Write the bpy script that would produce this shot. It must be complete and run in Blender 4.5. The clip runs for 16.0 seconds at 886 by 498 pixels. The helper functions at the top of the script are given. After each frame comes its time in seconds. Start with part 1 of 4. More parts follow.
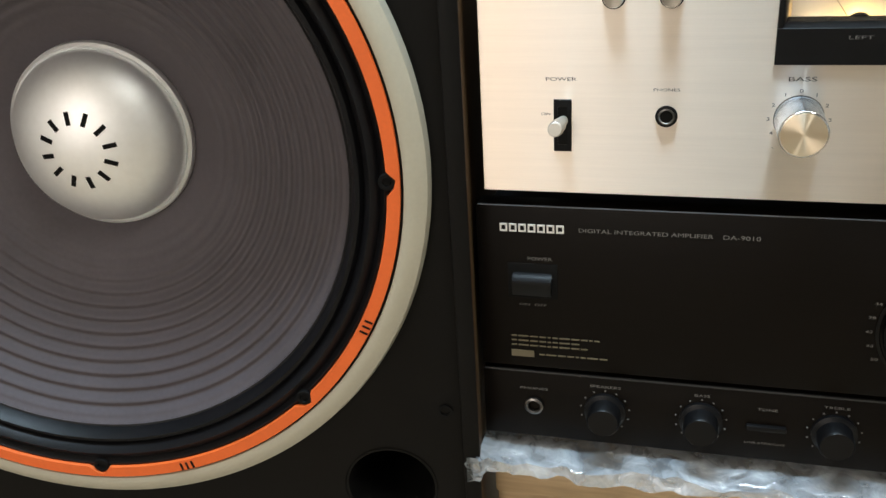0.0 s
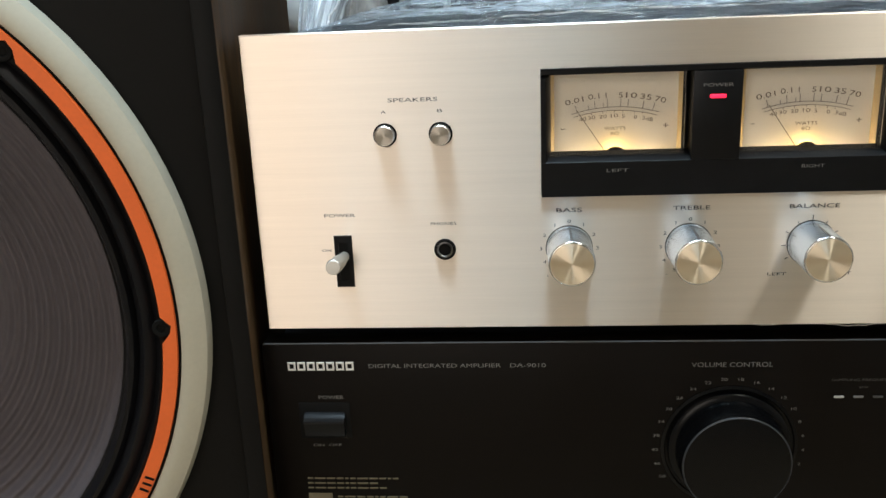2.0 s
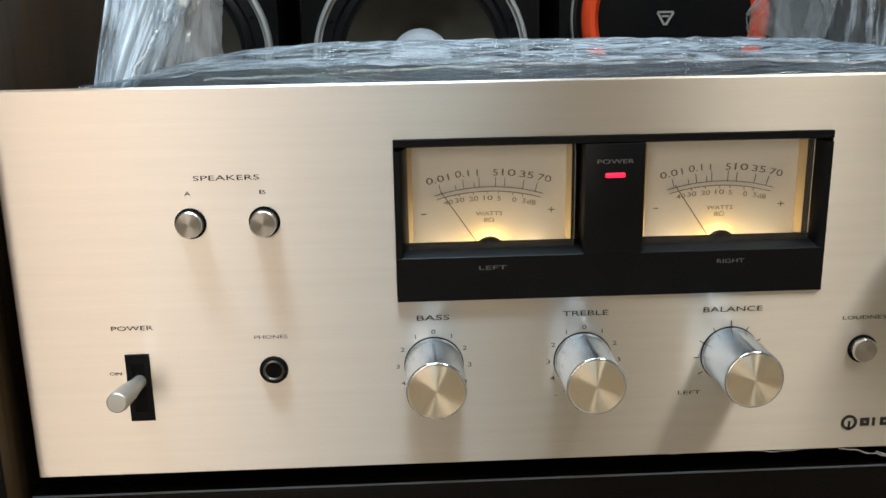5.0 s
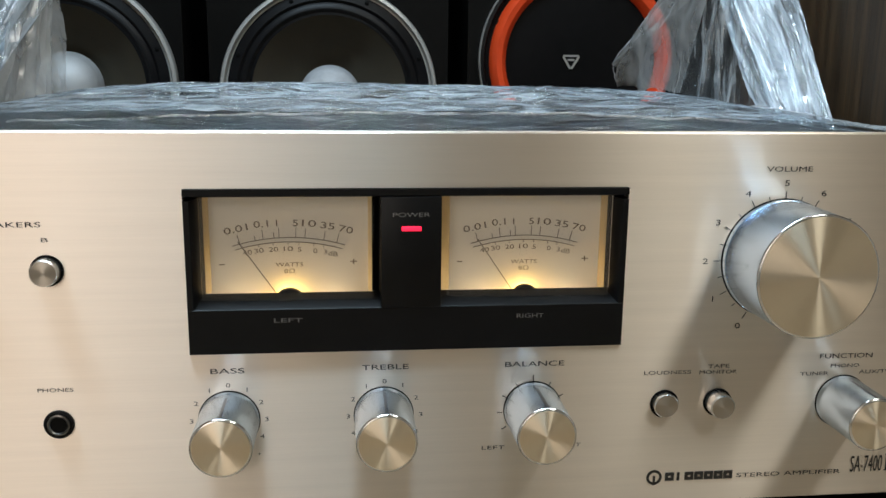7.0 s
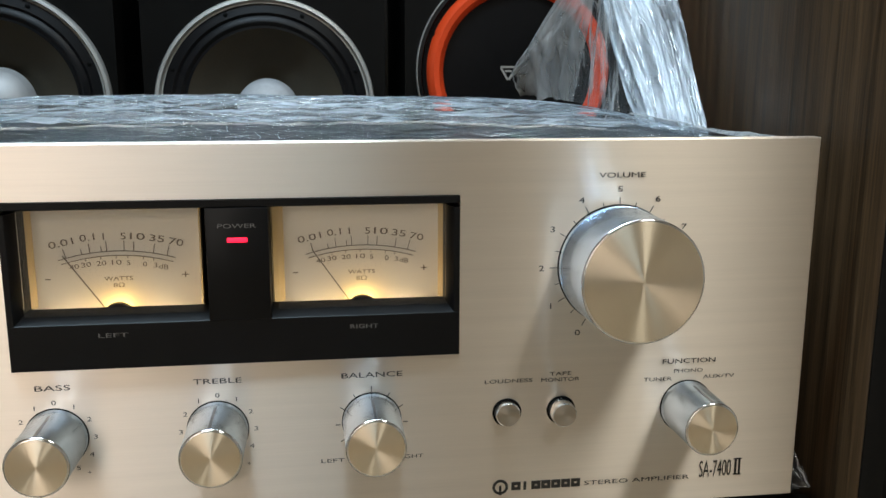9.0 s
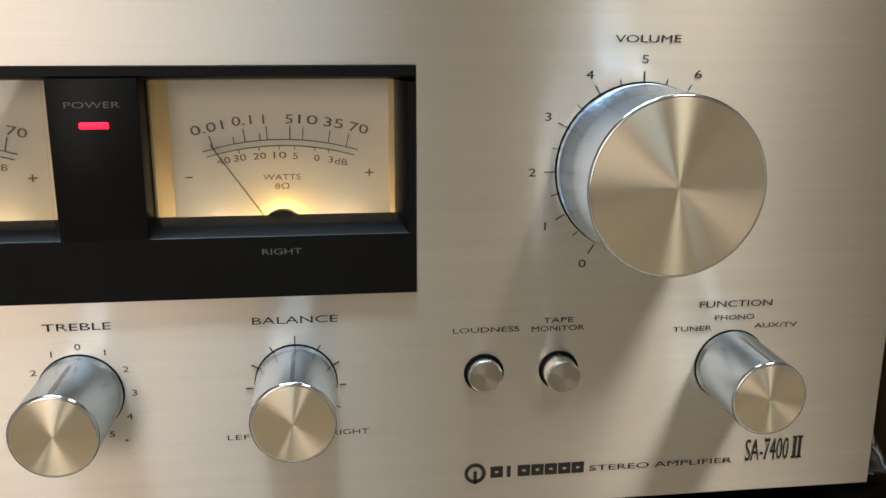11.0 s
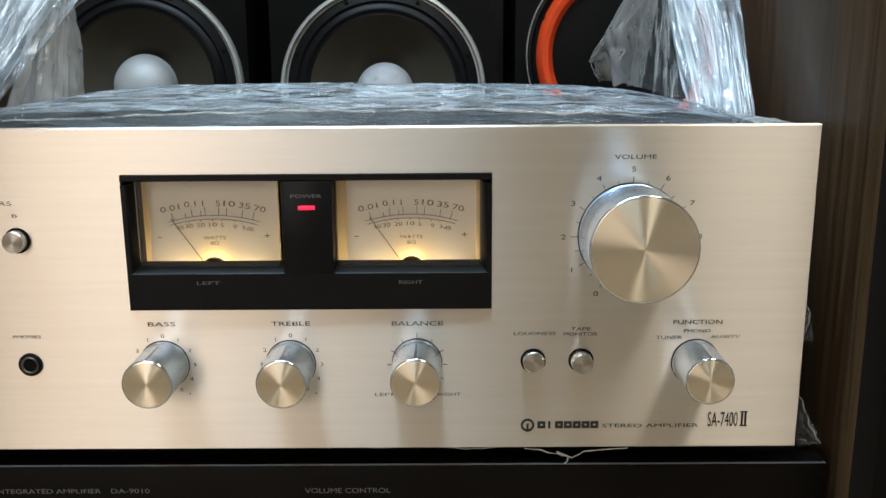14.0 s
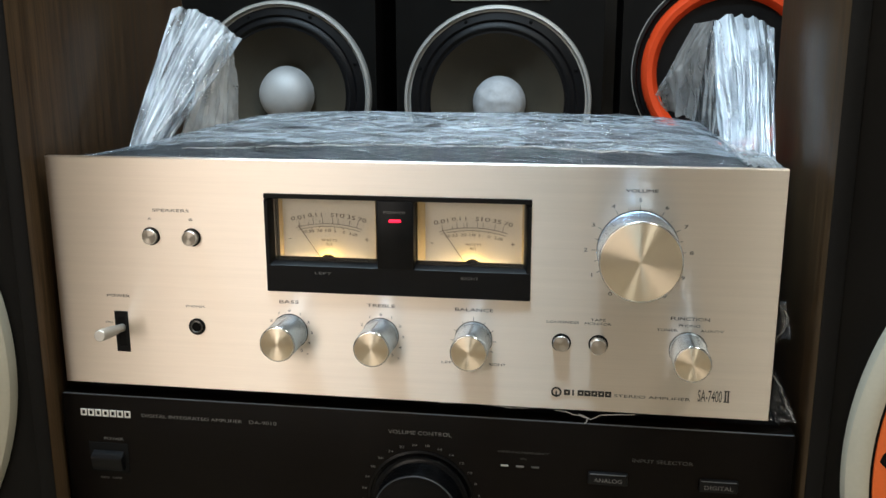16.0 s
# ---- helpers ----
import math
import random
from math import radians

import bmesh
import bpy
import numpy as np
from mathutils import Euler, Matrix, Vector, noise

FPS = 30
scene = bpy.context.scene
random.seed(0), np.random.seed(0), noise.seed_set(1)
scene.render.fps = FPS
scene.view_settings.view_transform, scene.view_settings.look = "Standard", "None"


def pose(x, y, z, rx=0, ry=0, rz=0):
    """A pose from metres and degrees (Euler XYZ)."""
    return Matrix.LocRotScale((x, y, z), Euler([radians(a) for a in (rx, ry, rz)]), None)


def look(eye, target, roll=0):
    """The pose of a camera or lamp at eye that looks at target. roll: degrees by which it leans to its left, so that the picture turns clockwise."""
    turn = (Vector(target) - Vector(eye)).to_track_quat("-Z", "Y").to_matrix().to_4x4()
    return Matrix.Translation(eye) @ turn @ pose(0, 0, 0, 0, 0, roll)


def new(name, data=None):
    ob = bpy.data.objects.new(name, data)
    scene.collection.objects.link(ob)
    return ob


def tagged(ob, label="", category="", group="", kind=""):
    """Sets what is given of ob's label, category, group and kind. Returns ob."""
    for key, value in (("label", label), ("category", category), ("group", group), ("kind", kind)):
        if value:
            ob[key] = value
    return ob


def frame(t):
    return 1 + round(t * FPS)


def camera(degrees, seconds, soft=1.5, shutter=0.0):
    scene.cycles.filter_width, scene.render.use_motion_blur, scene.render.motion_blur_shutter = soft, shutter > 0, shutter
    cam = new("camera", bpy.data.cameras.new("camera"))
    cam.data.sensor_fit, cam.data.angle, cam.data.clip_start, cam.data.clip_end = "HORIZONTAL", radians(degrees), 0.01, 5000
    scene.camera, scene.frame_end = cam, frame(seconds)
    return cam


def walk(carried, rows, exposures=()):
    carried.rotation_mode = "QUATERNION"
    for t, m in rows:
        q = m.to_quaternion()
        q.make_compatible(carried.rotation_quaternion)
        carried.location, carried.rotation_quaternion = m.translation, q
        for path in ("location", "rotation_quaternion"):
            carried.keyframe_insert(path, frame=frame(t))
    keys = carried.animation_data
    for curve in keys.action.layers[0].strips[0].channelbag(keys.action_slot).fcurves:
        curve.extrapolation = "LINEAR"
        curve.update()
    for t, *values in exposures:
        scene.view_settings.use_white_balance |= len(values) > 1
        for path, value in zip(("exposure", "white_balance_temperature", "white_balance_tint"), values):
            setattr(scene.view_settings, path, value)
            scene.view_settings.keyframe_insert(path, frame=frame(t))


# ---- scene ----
cam = camera(52.2, 16.0)
PATH = [
    (0, (-0.111, -0.42, 0.91), (-0.623, 1.334, 0.098), -3.6),
    (0.5, (-0.102, -0.408, 0.908), (-0.532, 1.39, 0.147), -5.4),
    (1, (-0.094, -0.405, 0.915), (-0.452, 1.428, 0.199), -5.4),
    (1.5, (-0.091, -0.404, 0.915), (-0.356, 1.465, 0.253), -3.7),
    (2, (-0.086, -0.403, 0.917), (-0.259, 1.497, 0.317), -2.5),
    (2.5, (-0.077, -0.396, 0.914), (-0.215, 1.511, 0.33), -2.3),
    (3, (-0.076, -0.385, 0.912), (-0.198, 1.528, 0.343), -1.9),
    (3.2, (-0.076, -0.377, 0.912), (-0.189, 1.535, 0.336), -1.7),
    (5.3, (-0.071, -0.303, 0.913), (0.05, 1.633, 0.425), -1.0),
    (5.5, (-0.064, -0.302, 0.918), (0.08, 1.634, 0.439), -0.9),
    (6, (-0.051, -0.301, 0.92), (0.127, 1.638, 0.464), -0.1),
    (6.5, (-0.037, -0.303, 0.916), (0.161, 1.638, 0.475), 0.6),
    (7, (-0.023, -0.305, 0.918), (0.194, 1.636, 0.486), 0.7),
    (7.5, (-0.008, -0.305, 0.919), (0.234, 1.635, 0.499), 0.8),
    (8, (0.007, -0.306, 0.926), (0.264, 1.635, 0.518), 0.6),
    (8.5, (0.021, -0.309, 0.926), (0.295, 1.631, 0.523), 0.2),
    (8.7, (0.023, -0.31, 0.923), (0.303, 1.629, 0.522), 0.2),
    (10.8, (0.054, -0.237, 0.887), (0.272, 1.689, 0.395), -0.1),
    (11, (0.055, -0.224, 0.883), (0.298, 1.697, 0.385), 0.2),
    (11.5, (0.065, -0.211, 0.872), (0.338, 1.706, 0.372), 0.5),
    (12, (0.066, -0.209, 0.87), (0.351, 1.707, 0.375), 0.5),
    (12.5, (0.067, -0.223, 0.877), (0.345, 1.697, 0.39), 0.4),
    (13, (0.065, -0.263, 0.892), (0.273, 1.672, 0.428), 0.4),
    (13.5, (0.061, -0.307, 0.905), (0.165, 1.634, 0.435), 0.2),
    (14, (0.058, -0.368, 0.924), (0.048, 1.582, 0.477), -0.4),
    (14.5, (0.061, -0.418, 0.936), (-0.064, 1.525, 0.482), -0.1),
    (15, (0.079, -0.45, 0.941), (-0.117, 1.484, 0.47), -0.1),
    (15.5, (0.096, -0.479, 0.949), (-0.144, 1.45, 0.482), 0.0),
    (16, (0.101, -0.489, 0.958), (-0.19, 1.437, 0.502), -0.1),
]
walk(cam, [(t, look(eye, target, roll)) for t, eye, target, roll in PATH],
     exposures=[(0, 0.26), (1, 0.05), (2, 0.0), (3, 0.0), (5.5, -0.27), (7, -0.40), (8.5, -0.31), (11, -0.30), (12.5, -0.26), (13.5, -0.22), (14.5, -0.17), (16, -0.1)])

# ---- light ----
scene.view_settings.exposure = 0.0
world = bpy.data.worlds.new("room_air")
scene.world = world
world.use_nodes = True
world.node_tree.nodes["Background"].inputs[0].default_value = (0.6, 0.7, 0.85, 1)
world.node_tree.nodes["Background"].inputs[1].default_value = 0.05


def lamp(name, kind, m, power, color, size=0.1, size_y=None):
    data = bpy.data.lights.new(name, kind)
    data.energy, data.color = power, color
    if kind == "AREA":
        data.shape, data.size, data.size_y = "RECTANGLE", size, size_y or size
    else:
        data.shadow_soft_size = size
    ob = new(name, data)
    ob.matrix_basis = m
    return ob


# ceiling tubes of the shop and the glow of the daylight door behind the camera
lamp("ceiling_tube_light", "AREA", Matrix.Translation((0.84, -0.70, 2.45)), 18, (0.95, 0.95, 0.87), 0.42, 0.95)
lamp("ceiling_tube_light", "AREA", Matrix.Translation((0.30, 0.40, 2.45)), 6, (0.80, 0.90, 1.0), 1.0, 0.16)
lamp("ceiling_tube_light", "AREA", look((-0.32, -0.17, 2.45), (-0.30, -0.06, 0.0)), 40, (0.63, 0.84, 1.0), 0.9, 0.16)
lamp("doorway_daylight", "AREA", look((-0.74, -2.85, 1.35), (-0.1, 0.0, 0.95)), 34, (1.0, 0.89, 0.785), 1.7, 1.7)


# ---- materials ----
def material(name, color, rough=0.5, metal=0.0, var=0.12, scale=30.0, bump=0.0, stretch=(1, 1, 1), second=None, fine=250.0,
             aniso=0.0, tangent=None, turn=0.0, coat=0.0, spec=0.5, rough_var=0.08):
    """A principled surface with colour varied at two scales, roughness variation and relief."""
    m = bpy.data.materials.new(name)
    m.use_nodes = True
    nt = m.node_tree
    N, L = nt.nodes, nt.links
    b = N["Principled BSDF"]
    co = N.new("ShaderNodeTexCoord")
    mp = N.new("ShaderNodeMapping")
    mp.inputs["Scale"].default_value = stretch
    L.new(co.outputs["Object"], mp.inputs["Vector"])
    n1 = N.new("ShaderNodeTexNoise")
    n1.inputs["Scale"].default_value, n1.inputs["Detail"].default_value = scale, 5
    n2 = N.new("ShaderNodeTexNoise")
    n2.inputs["Scale"].default_value, n2.inputs["Detail"].default_value = fine, 3
    for n in (n1, n2):
        L.new(mp.outputs[0], n.inputs["Vector"])
    mixf = N.new("ShaderNodeMath")
    mixf.operation = "MULTIPLY_ADD"
    mixf.inputs[1].default_value = 0.6
    L.new(n1.outputs["Fac"], mixf.inputs[0])
    half = N.new("ShaderNodeMath")
    half.operation = "MULTIPLY"
    half.inputs[1].default_value = 0.4
    L.new(n2.outputs["Fac"], half.inputs[0])
    L.new(half.outputs[0], mixf.inputs[2])
    ramp = N.new("ShaderNodeValToRGB")
    c = Vector(color)
    d = Vector(second) if second else c
    ramp.color_ramp.elements[0].position, ramp.color_ramp.elements[1].position = 0.3, 0.7
    ramp.color_ramp.elements[0].color = (*(c * (1 - var)), 1)
    ramp.color_ramp.elements[1].color = (*[min(1.0, v * (1 + var)) for v in d], 1)
    L.new(mixf.outputs[0], ramp.inputs[0])
    L.new(ramp.outputs[0], b.inputs["Base Color"])
    rr = N.new("ShaderNodeMapRange")
    rr.inputs["To Min"].default_value, rr.inputs["To Max"].default_value = max(0.02, rough - rough_var), min(1, rough + rough_var)
    L.new(mixf.outputs[0], rr.inputs["Value"])
    L.new(rr.outputs[0], b.inputs["Roughness"])
    b.inputs["Metallic"].default_value = metal
    b.inputs["Specular IOR Level"].default_value = spec
    b.inputs["Coat Weight"].default_value = coat
    if bump:
        bp = N.new("ShaderNodeBump")
        bp.inputs["Strength"].default_value, bp.inputs["Distance"].default_value = 1.0, bump
        L.new(mixf.outputs[0], bp.inputs["Height"])
        L.new(bp.outputs[0], b.inputs["Normal"])
    if tangent:
        tg = N.new("ShaderNodeTangent")
        if tangent == "UV":
            tg.direction_type, tg.uv_map = "UV_MAP", "UVMap"
        else:
            tg.direction_type, tg.axis = "RADIAL", tangent
        L.new(tg.outputs[0], b.inputs["Tangent"])
        b.inputs["Anisotropic"].default_value = aniso
        b.inputs["Anisotropic Rotation"].default_value = turn
    return m


def film_material(name, low, high, stretch, scale, tint=(0.8, 0.86, 0.93), rough=0.06, twist=0.6, gloss=0.22, crease=1.0, veil=(0.36, 0.70)):
    """Layered stretch film: clear in places, milky in streaks, with sharp glossy creases."""
    m = bpy.data.materials.new(name)
    m.use_nodes = True
    nt = m.node_tree
    N, L = nt.nodes, nt.links
    b, out = N["Principled BSDF"], N["Material Output"]
    b.inputs["Base Color"].default_value = (*tint, 1)
    b.inputs["Roughness"].default_value = 0.3
    co, mp = N.new("ShaderNodeTexCoord"), N.new("ShaderNodeMapping")
    mp.inputs["Scale"].default_value = stretch
    L.new(co.outputs["Object"], mp.inputs["Vector"])
    n1, n2, n3 = N.new("ShaderNodeTexNoise"), N.new("ShaderNodeTexNoise"), N.new("ShaderNodeTexNoise")
    n1.inputs["Scale"].default_value, n1.inputs["Detail"].default_value, n1.inputs["Distortion"].default_value = scale, 8, twist
    n2.noise_type = "RIDGED_MULTIFRACTAL"
    n2.inputs["Scale"].default_value, n2.inputs["Detail"].default_value, n2.inputs["Distortion"].default_value = scale * 1.3, 5, twist * 1.5
    n3.inputs["Scale"].default_value, n3.inputs["Detail"].default_value = 140, 4
    for n in (n1, n2):
        L.new(mp.outputs[0], n.inputs["Vector"])
    L.new(co.outputs["Object"], n3.inputs["Vector"])
    ridge = N.new("ShaderNodeMapRange")
    ridge.inputs["From Min"].default_value, ridge.inputs["From Max"].default_value = 0.8, 1.9
    ridge.inputs["To Min"].default_value, ridge.inputs["To Max"].default_value = 0.0, 0.30 * crease
    L.new(n2.outputs["Fac"], ridge.inputs["Value"])
    rg = N.new("ShaderNodeMapRange")
    rg.inputs["From Min"].default_value, rg.inputs["From Max"].default_value = veil
    rg.inputs["To Min"].default_value, rg.inputs["To Max"].default_value = low, high
    L.new(n1.outputs["Fac"], rg.inputs["Value"])
    total = N.new("ShaderNodeMath")
    total.use_clamp = True
    L.new(rg.outputs[0], total.inputs[0])
    L.new(ridge.outputs[0], total.inputs[1])
    bumps = None
    for src, dist in ((n1, 0.004), (n2, 0.0016), (n3, 0.0012)):
        bp = N.new("ShaderNodeBump")
        bp.inputs["Distance"].default_value = dist
        L.new(src.outputs["Fac"], bp.inputs["Height"])
        if bumps:
            L.new(bumps.outputs[0], bp.inputs["Normal"])
        bumps = bp
    L.new(bumps.outputs[0], b.inputs["Normal"])
    clear, shine, body, mix = N.new("ShaderNodeBsdfTransparent"), N.new("ShaderNodeBsdfGlossy"), N.new("ShaderNodeMixShader"), N.new("ShaderNodeMixShader")
    clear.inputs[0].default_value = (0.90, 0.93, 0.95, 1)
    shine.inputs["Roughness"].default_value = rough
    L.new(bumps.outputs[0], shine.inputs["Normal"])
    L.new(total.outputs[0], body.inputs[0])
    L.new(clear.outputs[0], body.inputs[1])
    L.new(b.outputs[0], body.inputs[2])
    mix.inputs[0].default_value = gloss
    L.new(body.outputs[0], mix.inputs[1])
    L.new(shine.outputs[0], mix.inputs[2])
    L.new(mix.outputs[0], out.inputs["Surface"])
    return m


def glowing(name, color, strength):
    m = bpy.data.materials.new(name)
    m.use_nodes = True
    b = m.node_tree.nodes["Principled BSDF"]
    b.inputs["Base Color"].default_value = (*color, 1)
    b.inputs["Emission Color"].default_value = (*color, 1)
    b.inputs["Emission Strength"].default_value = strength
    return m


def glass_material(name):
    """Thin clear plastic: mostly see-through, a little gloss that grows at grazing angles."""
    m = bpy.data.materials.new(name)
    m.use_nodes = True
    nt = m.node_tree
    N, L = nt.nodes, nt.links
    clear, gloss, mix, fr = (N.new(k) for k in ("ShaderNodeBsdfTransparent", "ShaderNodeBsdfGlossy", "ShaderNodeMixShader", "ShaderNodeFresnel"))
    fr.inputs[0].default_value = 1.45
    gloss.inputs["Roughness"].default_value = 0.03
    L.new(fr.outputs[0], mix.inputs[0])
    L.new(clear.outputs[0], mix.inputs[1])
    L.new(gloss.outputs[0], mix.inputs[2])
    L.new(mix.outputs[0], N["Material Output"].inputs["Surface"])
    return m


BRUSHED = material("brushed_aluminium", (0.84, 0.754, 0.668), 0.39, 1.0, 0.04, 6, 0.00002, (1.2, 60, 60), fine=30, aniso=1.0, tangent="UV", turn=0.25, rough_var=0.05)
SPUN = material("spun_aluminium", (0.89, 0.775, 0.61), 0.38, 1.0, 0.02, 40, 0, fine=300, aniso=1.0, rough_var=0.0, tangent="Y", turn=0.25)
POINTER = material("shaded_groove", (0.33, 0.37, 0.42), 0.3, 1.0, 0.05, 60)
# Grey metal; the overhead tube's blue reflection is put into this colour.
TURNED = material("turned_aluminium_blue_sheen", (0.52, 0.67, 0.84), 0.27, 1.0, 0.015, 8, 0, fine=60, aniso=0.6, tangent="Y", turn=0.0, rough_var=0.0)
LEVER = material("satin_lever", (0.56, 0.54, 0.50), 0.5, 0.9, 0.05, 60)
BUTTON = material("satin_button", (0.44, 0.40, 0.35), 0.36, 1.0, 0.04, 60, aniso=0.8, tangent="Y", turn=0.25, rough_var=0.0)
CHROME = material("bright_metal", (0.75, 0.73, 0.70), 0.28, 1.0, 0.04, 60)
POLISHED = material("polished_rim", (0.70, 0.70, 0.70), 0.07, 1.0, 0.05, 60, rough_var=0.03)
DARK_METAL = material("dark_metal", (0.16, 0.155, 0.15), 0.3, 1.0, 0.1, 60)
BLACK_PLASTIC = material("black_plastic", (0.0045, 0.0045, 0.005), 0.38, 0, 0.2, 80, 0.00002, fine=900, spec=0.16)
KNOB_BLACK = material("glossy_black_knob", (0.002, 0.002, 0.0022), 0.24, 0, 0.2, 80, 0.00001, fine=900, spec=0.16)
BLACK_PAINT = material("black_brushed_panel", (0.0046, 0.0033, 0.0025), 0.42, 0, 0.15, 12, 0.00002, (1, 30, 30), fine=120, spec=0.09)
BLACK_MATT = material("matt_black", (0.004, 0.004, 0.004), 0.7, 0, 0.2, 60, spec=0.12)
CASE = material("black_painted_steel", (0.012, 0.013, 0.015), 0.4, 0, 0.2, 60, 0.00003, fine=1200)
INK = material("black_ink", (0.02, 0.018, 0.016), 0.6)
WHITE_MARK = material("white_metal_mark", (0.72, 0.70, 0.66), 0.4)
METER_INK = material("brown_black_ink", (0.15, 0.115, 0.08), 0.6)
PALE_INK = material("grey_white_print", (0.42, 0.41, 0.39), 0.6)
DIM_INK = material("dim_grey_print", (0.15, 0.145, 0.14), 0.6)
FAINT_INK = material("faint_grey_print", (0.05, 0.048, 0.045), 0.6)
HOUSING = material("tan_meter_wall", (0.46, 0.38, 0.24), 0.6, 0, 0.03, 30)
BAFFLE = material("satin_black_baffle", (0.0055, 0.0050, 0.0045), 0.5, 0, 0.25, 20, 0.0001, fine=500, spec=0.10)
VENEER = material("dark_walnut_veneer", (0.019, 0.0115, 0.0055), 0.44, 0, 0.38, 7, 0.0002, (22, 22, 0.7), second=(0.078, 0.046, 0.022), fine=36, spec=0.26, rough_var=0.16)
CONE = material("dark_paper_cone", (0.073, 0.063, 0.073), 0.72, 0, 0.15, 25, 0.0002, fine=400)
REAR_CONE = material("brown_grey_cone", (0.052, 0.043, 0.028), 0.8, 0, 0.15, 25, 0.0002, fine=400)
SURROUND = material("black_rubber_surround", (0.005, 0.005, 0.006), 0.4, 0, 0.2, 60, 0.0001, fine=500, spec=0.2)
ORANGE = material("orange_gasket", (0.78, 0.135, 0.020), 0.6, 0, 0.08, 40, 0.0001, fine=500)
ORANGE_RUBBER = material("orange_rubber", (0.80, 0.070, 0.012), 0.5, 0, 0.08, 40, fine=500)
CAST = material("grey_beige_cast_frame", (0.44, 0.415, 0.335), 0.42, 0, 0.06, 25, 0.0001, fine=500)
SILVER_RING = material("silver_trim_ring", (0.62, 0.62, 0.60), 0.35, 0.6, 0.08, 30)
DOME = material("aluminium_dome", (0.94, 0.95, 0.96), 0.50, 0.9, 0.04, 30)
SATIN_DOME = material("satin_silver_dome", (0.56, 0.57, 0.58), 0.62, 0.4, 0.05, 40)
# Paler colours that paint the highlight on edges of black parts.
EDGE_DIM = material("edge_highlight_dim", (0.030, 0.032, 0.037), 0.35, 0.2, 0.1, 40)
EDGE = material("edge_highlight_grey", (0.12, 0.125, 0.135), 0.35, 0.3, 0.1, 40)
PALE_DOME = material("pale_grey_dome", (0.50, 0.52, 0.55), 0.5, 0.0, 0.1, 80, 0.001, fine=200)
PINE = material("pale_pine", (0.42, 0.29, 0.16), 0.6, 0, 0.15, 6, 0.0002, (1, 12, 12), second=(0.50, 0.36, 0.21), fine=40)
METER = material("cream_meter_card", (0.80, 0.75, 0.66), 0.6, 0, 0.02, 30)
FLOOR = material("tan_floor", (0.46, 0.37, 0.26), 0.4, 0, 0.12, 3, fine=60)
WALL = material("plain_paint", (0.70, 0.67, 0.62), 0.8, 0, 0.06, 2, fine=80)
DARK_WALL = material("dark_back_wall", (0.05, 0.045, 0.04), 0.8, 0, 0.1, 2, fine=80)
FILM = film_material("stretch_film", 0.04, 0.62, (8, 42, 20), 4.0, tint=(0.76, 0.87, 0.97), twist=1.3, crease=1.4, gloss=0.24, veil=(0.38, 0.66), rough=0.08)
FILM_TIGHT = film_material("tight_stretch_film", 0.0, 0.14, (6, 40, 20), 5.0, tint=(0.72, 0.84, 0.96), twist=0.8, gloss=0.14, crease=0.5)
FILM_CLEAR = film_material("clear_stretch_film", 0.26, 0.56, (20, 10, 6), 4.0, tint=(0.86, 0.85, 0.83), twist=0.8, gloss=0.16, crease=1.0)
FILM_DARK = film_material("streaked_clear_film", 0.04, 0.55, (60, 40, 5), 4.0, tint=(0.82, 0.86, 0.88), twist=0.5, gloss=0.12, crease=1.2, veil=(0.46, 0.66))
FILM_UP = film_material("bunched_stretch_film", 0.20, 0.76, (44, 6, 6), 3.0, tint=(0.82, 0.91, 0.99), twist=0.9, gloss=0.19, crease=1.6, veil=(0.38, 0.64), rough=0.13)
FILM_EDGE = film_material("rolled_film_edge", 0.35, 0.95, (30, 30, 30), 4.0, tint=(0.88, 0.92, 0.96), gloss=0.35, rough=0.1)
BUBBLE = film_material("bubble_wrap", 0.18, 0.70, (1, 1, 1), 60.0, twist=0.5, gloss=0.25)
RED = glowing("red_indicator", (1.0, 0.012, 0.05), 2.2)
GLASS = glass_material("clear_meter_window")

# ---- mesh helpers ----
INV = {}


def thing(name, base, label, category, turn=0.0, local=False, group="", kind=""):
    ob = new(name)
    ob.empty_display_size = 0.05
    ob.matrix_basis = pose(*base, 0, 0, turn)
    if not local:
        INV[ob.name] = ob.matrix_basis.inverted()
    return tagged(ob, label, category, group, kind)


def finish(bm, name, mat, smooth=True):
    me = bpy.data.meshes.new(name)
    bmesh.ops.recalc_face_normals(bm, faces=bm.faces)
    bm.to_mesh(me)
    bm.free()
    me.materials.append(mat)
    if smooth:
        for p in me.polygons:
            p.use_smooth = True
        me.set_sharp_from_angle(angle=radians(38))
    return me


def part(name, bm, mat, parent, label=""):
    ob = new(name, finish(bm, name, mat))
    ob.parent = parent
    ob.matrix_parent_inverse = INV.get(parent.name, Matrix())
    if parent.parent is not None:
        ob.matrix_parent_inverse = Matrix()
        INV[ob.name] = Matrix()
    if label:
        ob["label"] = label
    INV.setdefault(ob.name, Matrix())
    return ob


def box(x0, x1, y0, y1, z0, z1, bevel=0.0, bm=None, segs=2):
    bm = bm or bmesh.new()
    v = [bm.verts.new(p) for p in ((x0, y0, z0), (x1, y0, z0), (x1, y1, z0), (x0, y1, z0), (x0, y0, z1), (x1, y0, z1), (x1, y1, z1), (x0, y1, z1))]
    fs = [bm.faces.new([v[i] for i in q]) for q in ((0, 1, 2, 3), (4, 5, 6, 7), (0, 1, 5, 4), (1, 2, 6, 5), (2, 3, 7, 6), (3, 0, 4, 7))]
    if bevel:
        es = list({e for f in fs for e in f.edges})
        bmesh.ops.bevel(bm, geom=es, offset=bevel, segments=segs, affect="EDGES", profile=0.5)
    return bm


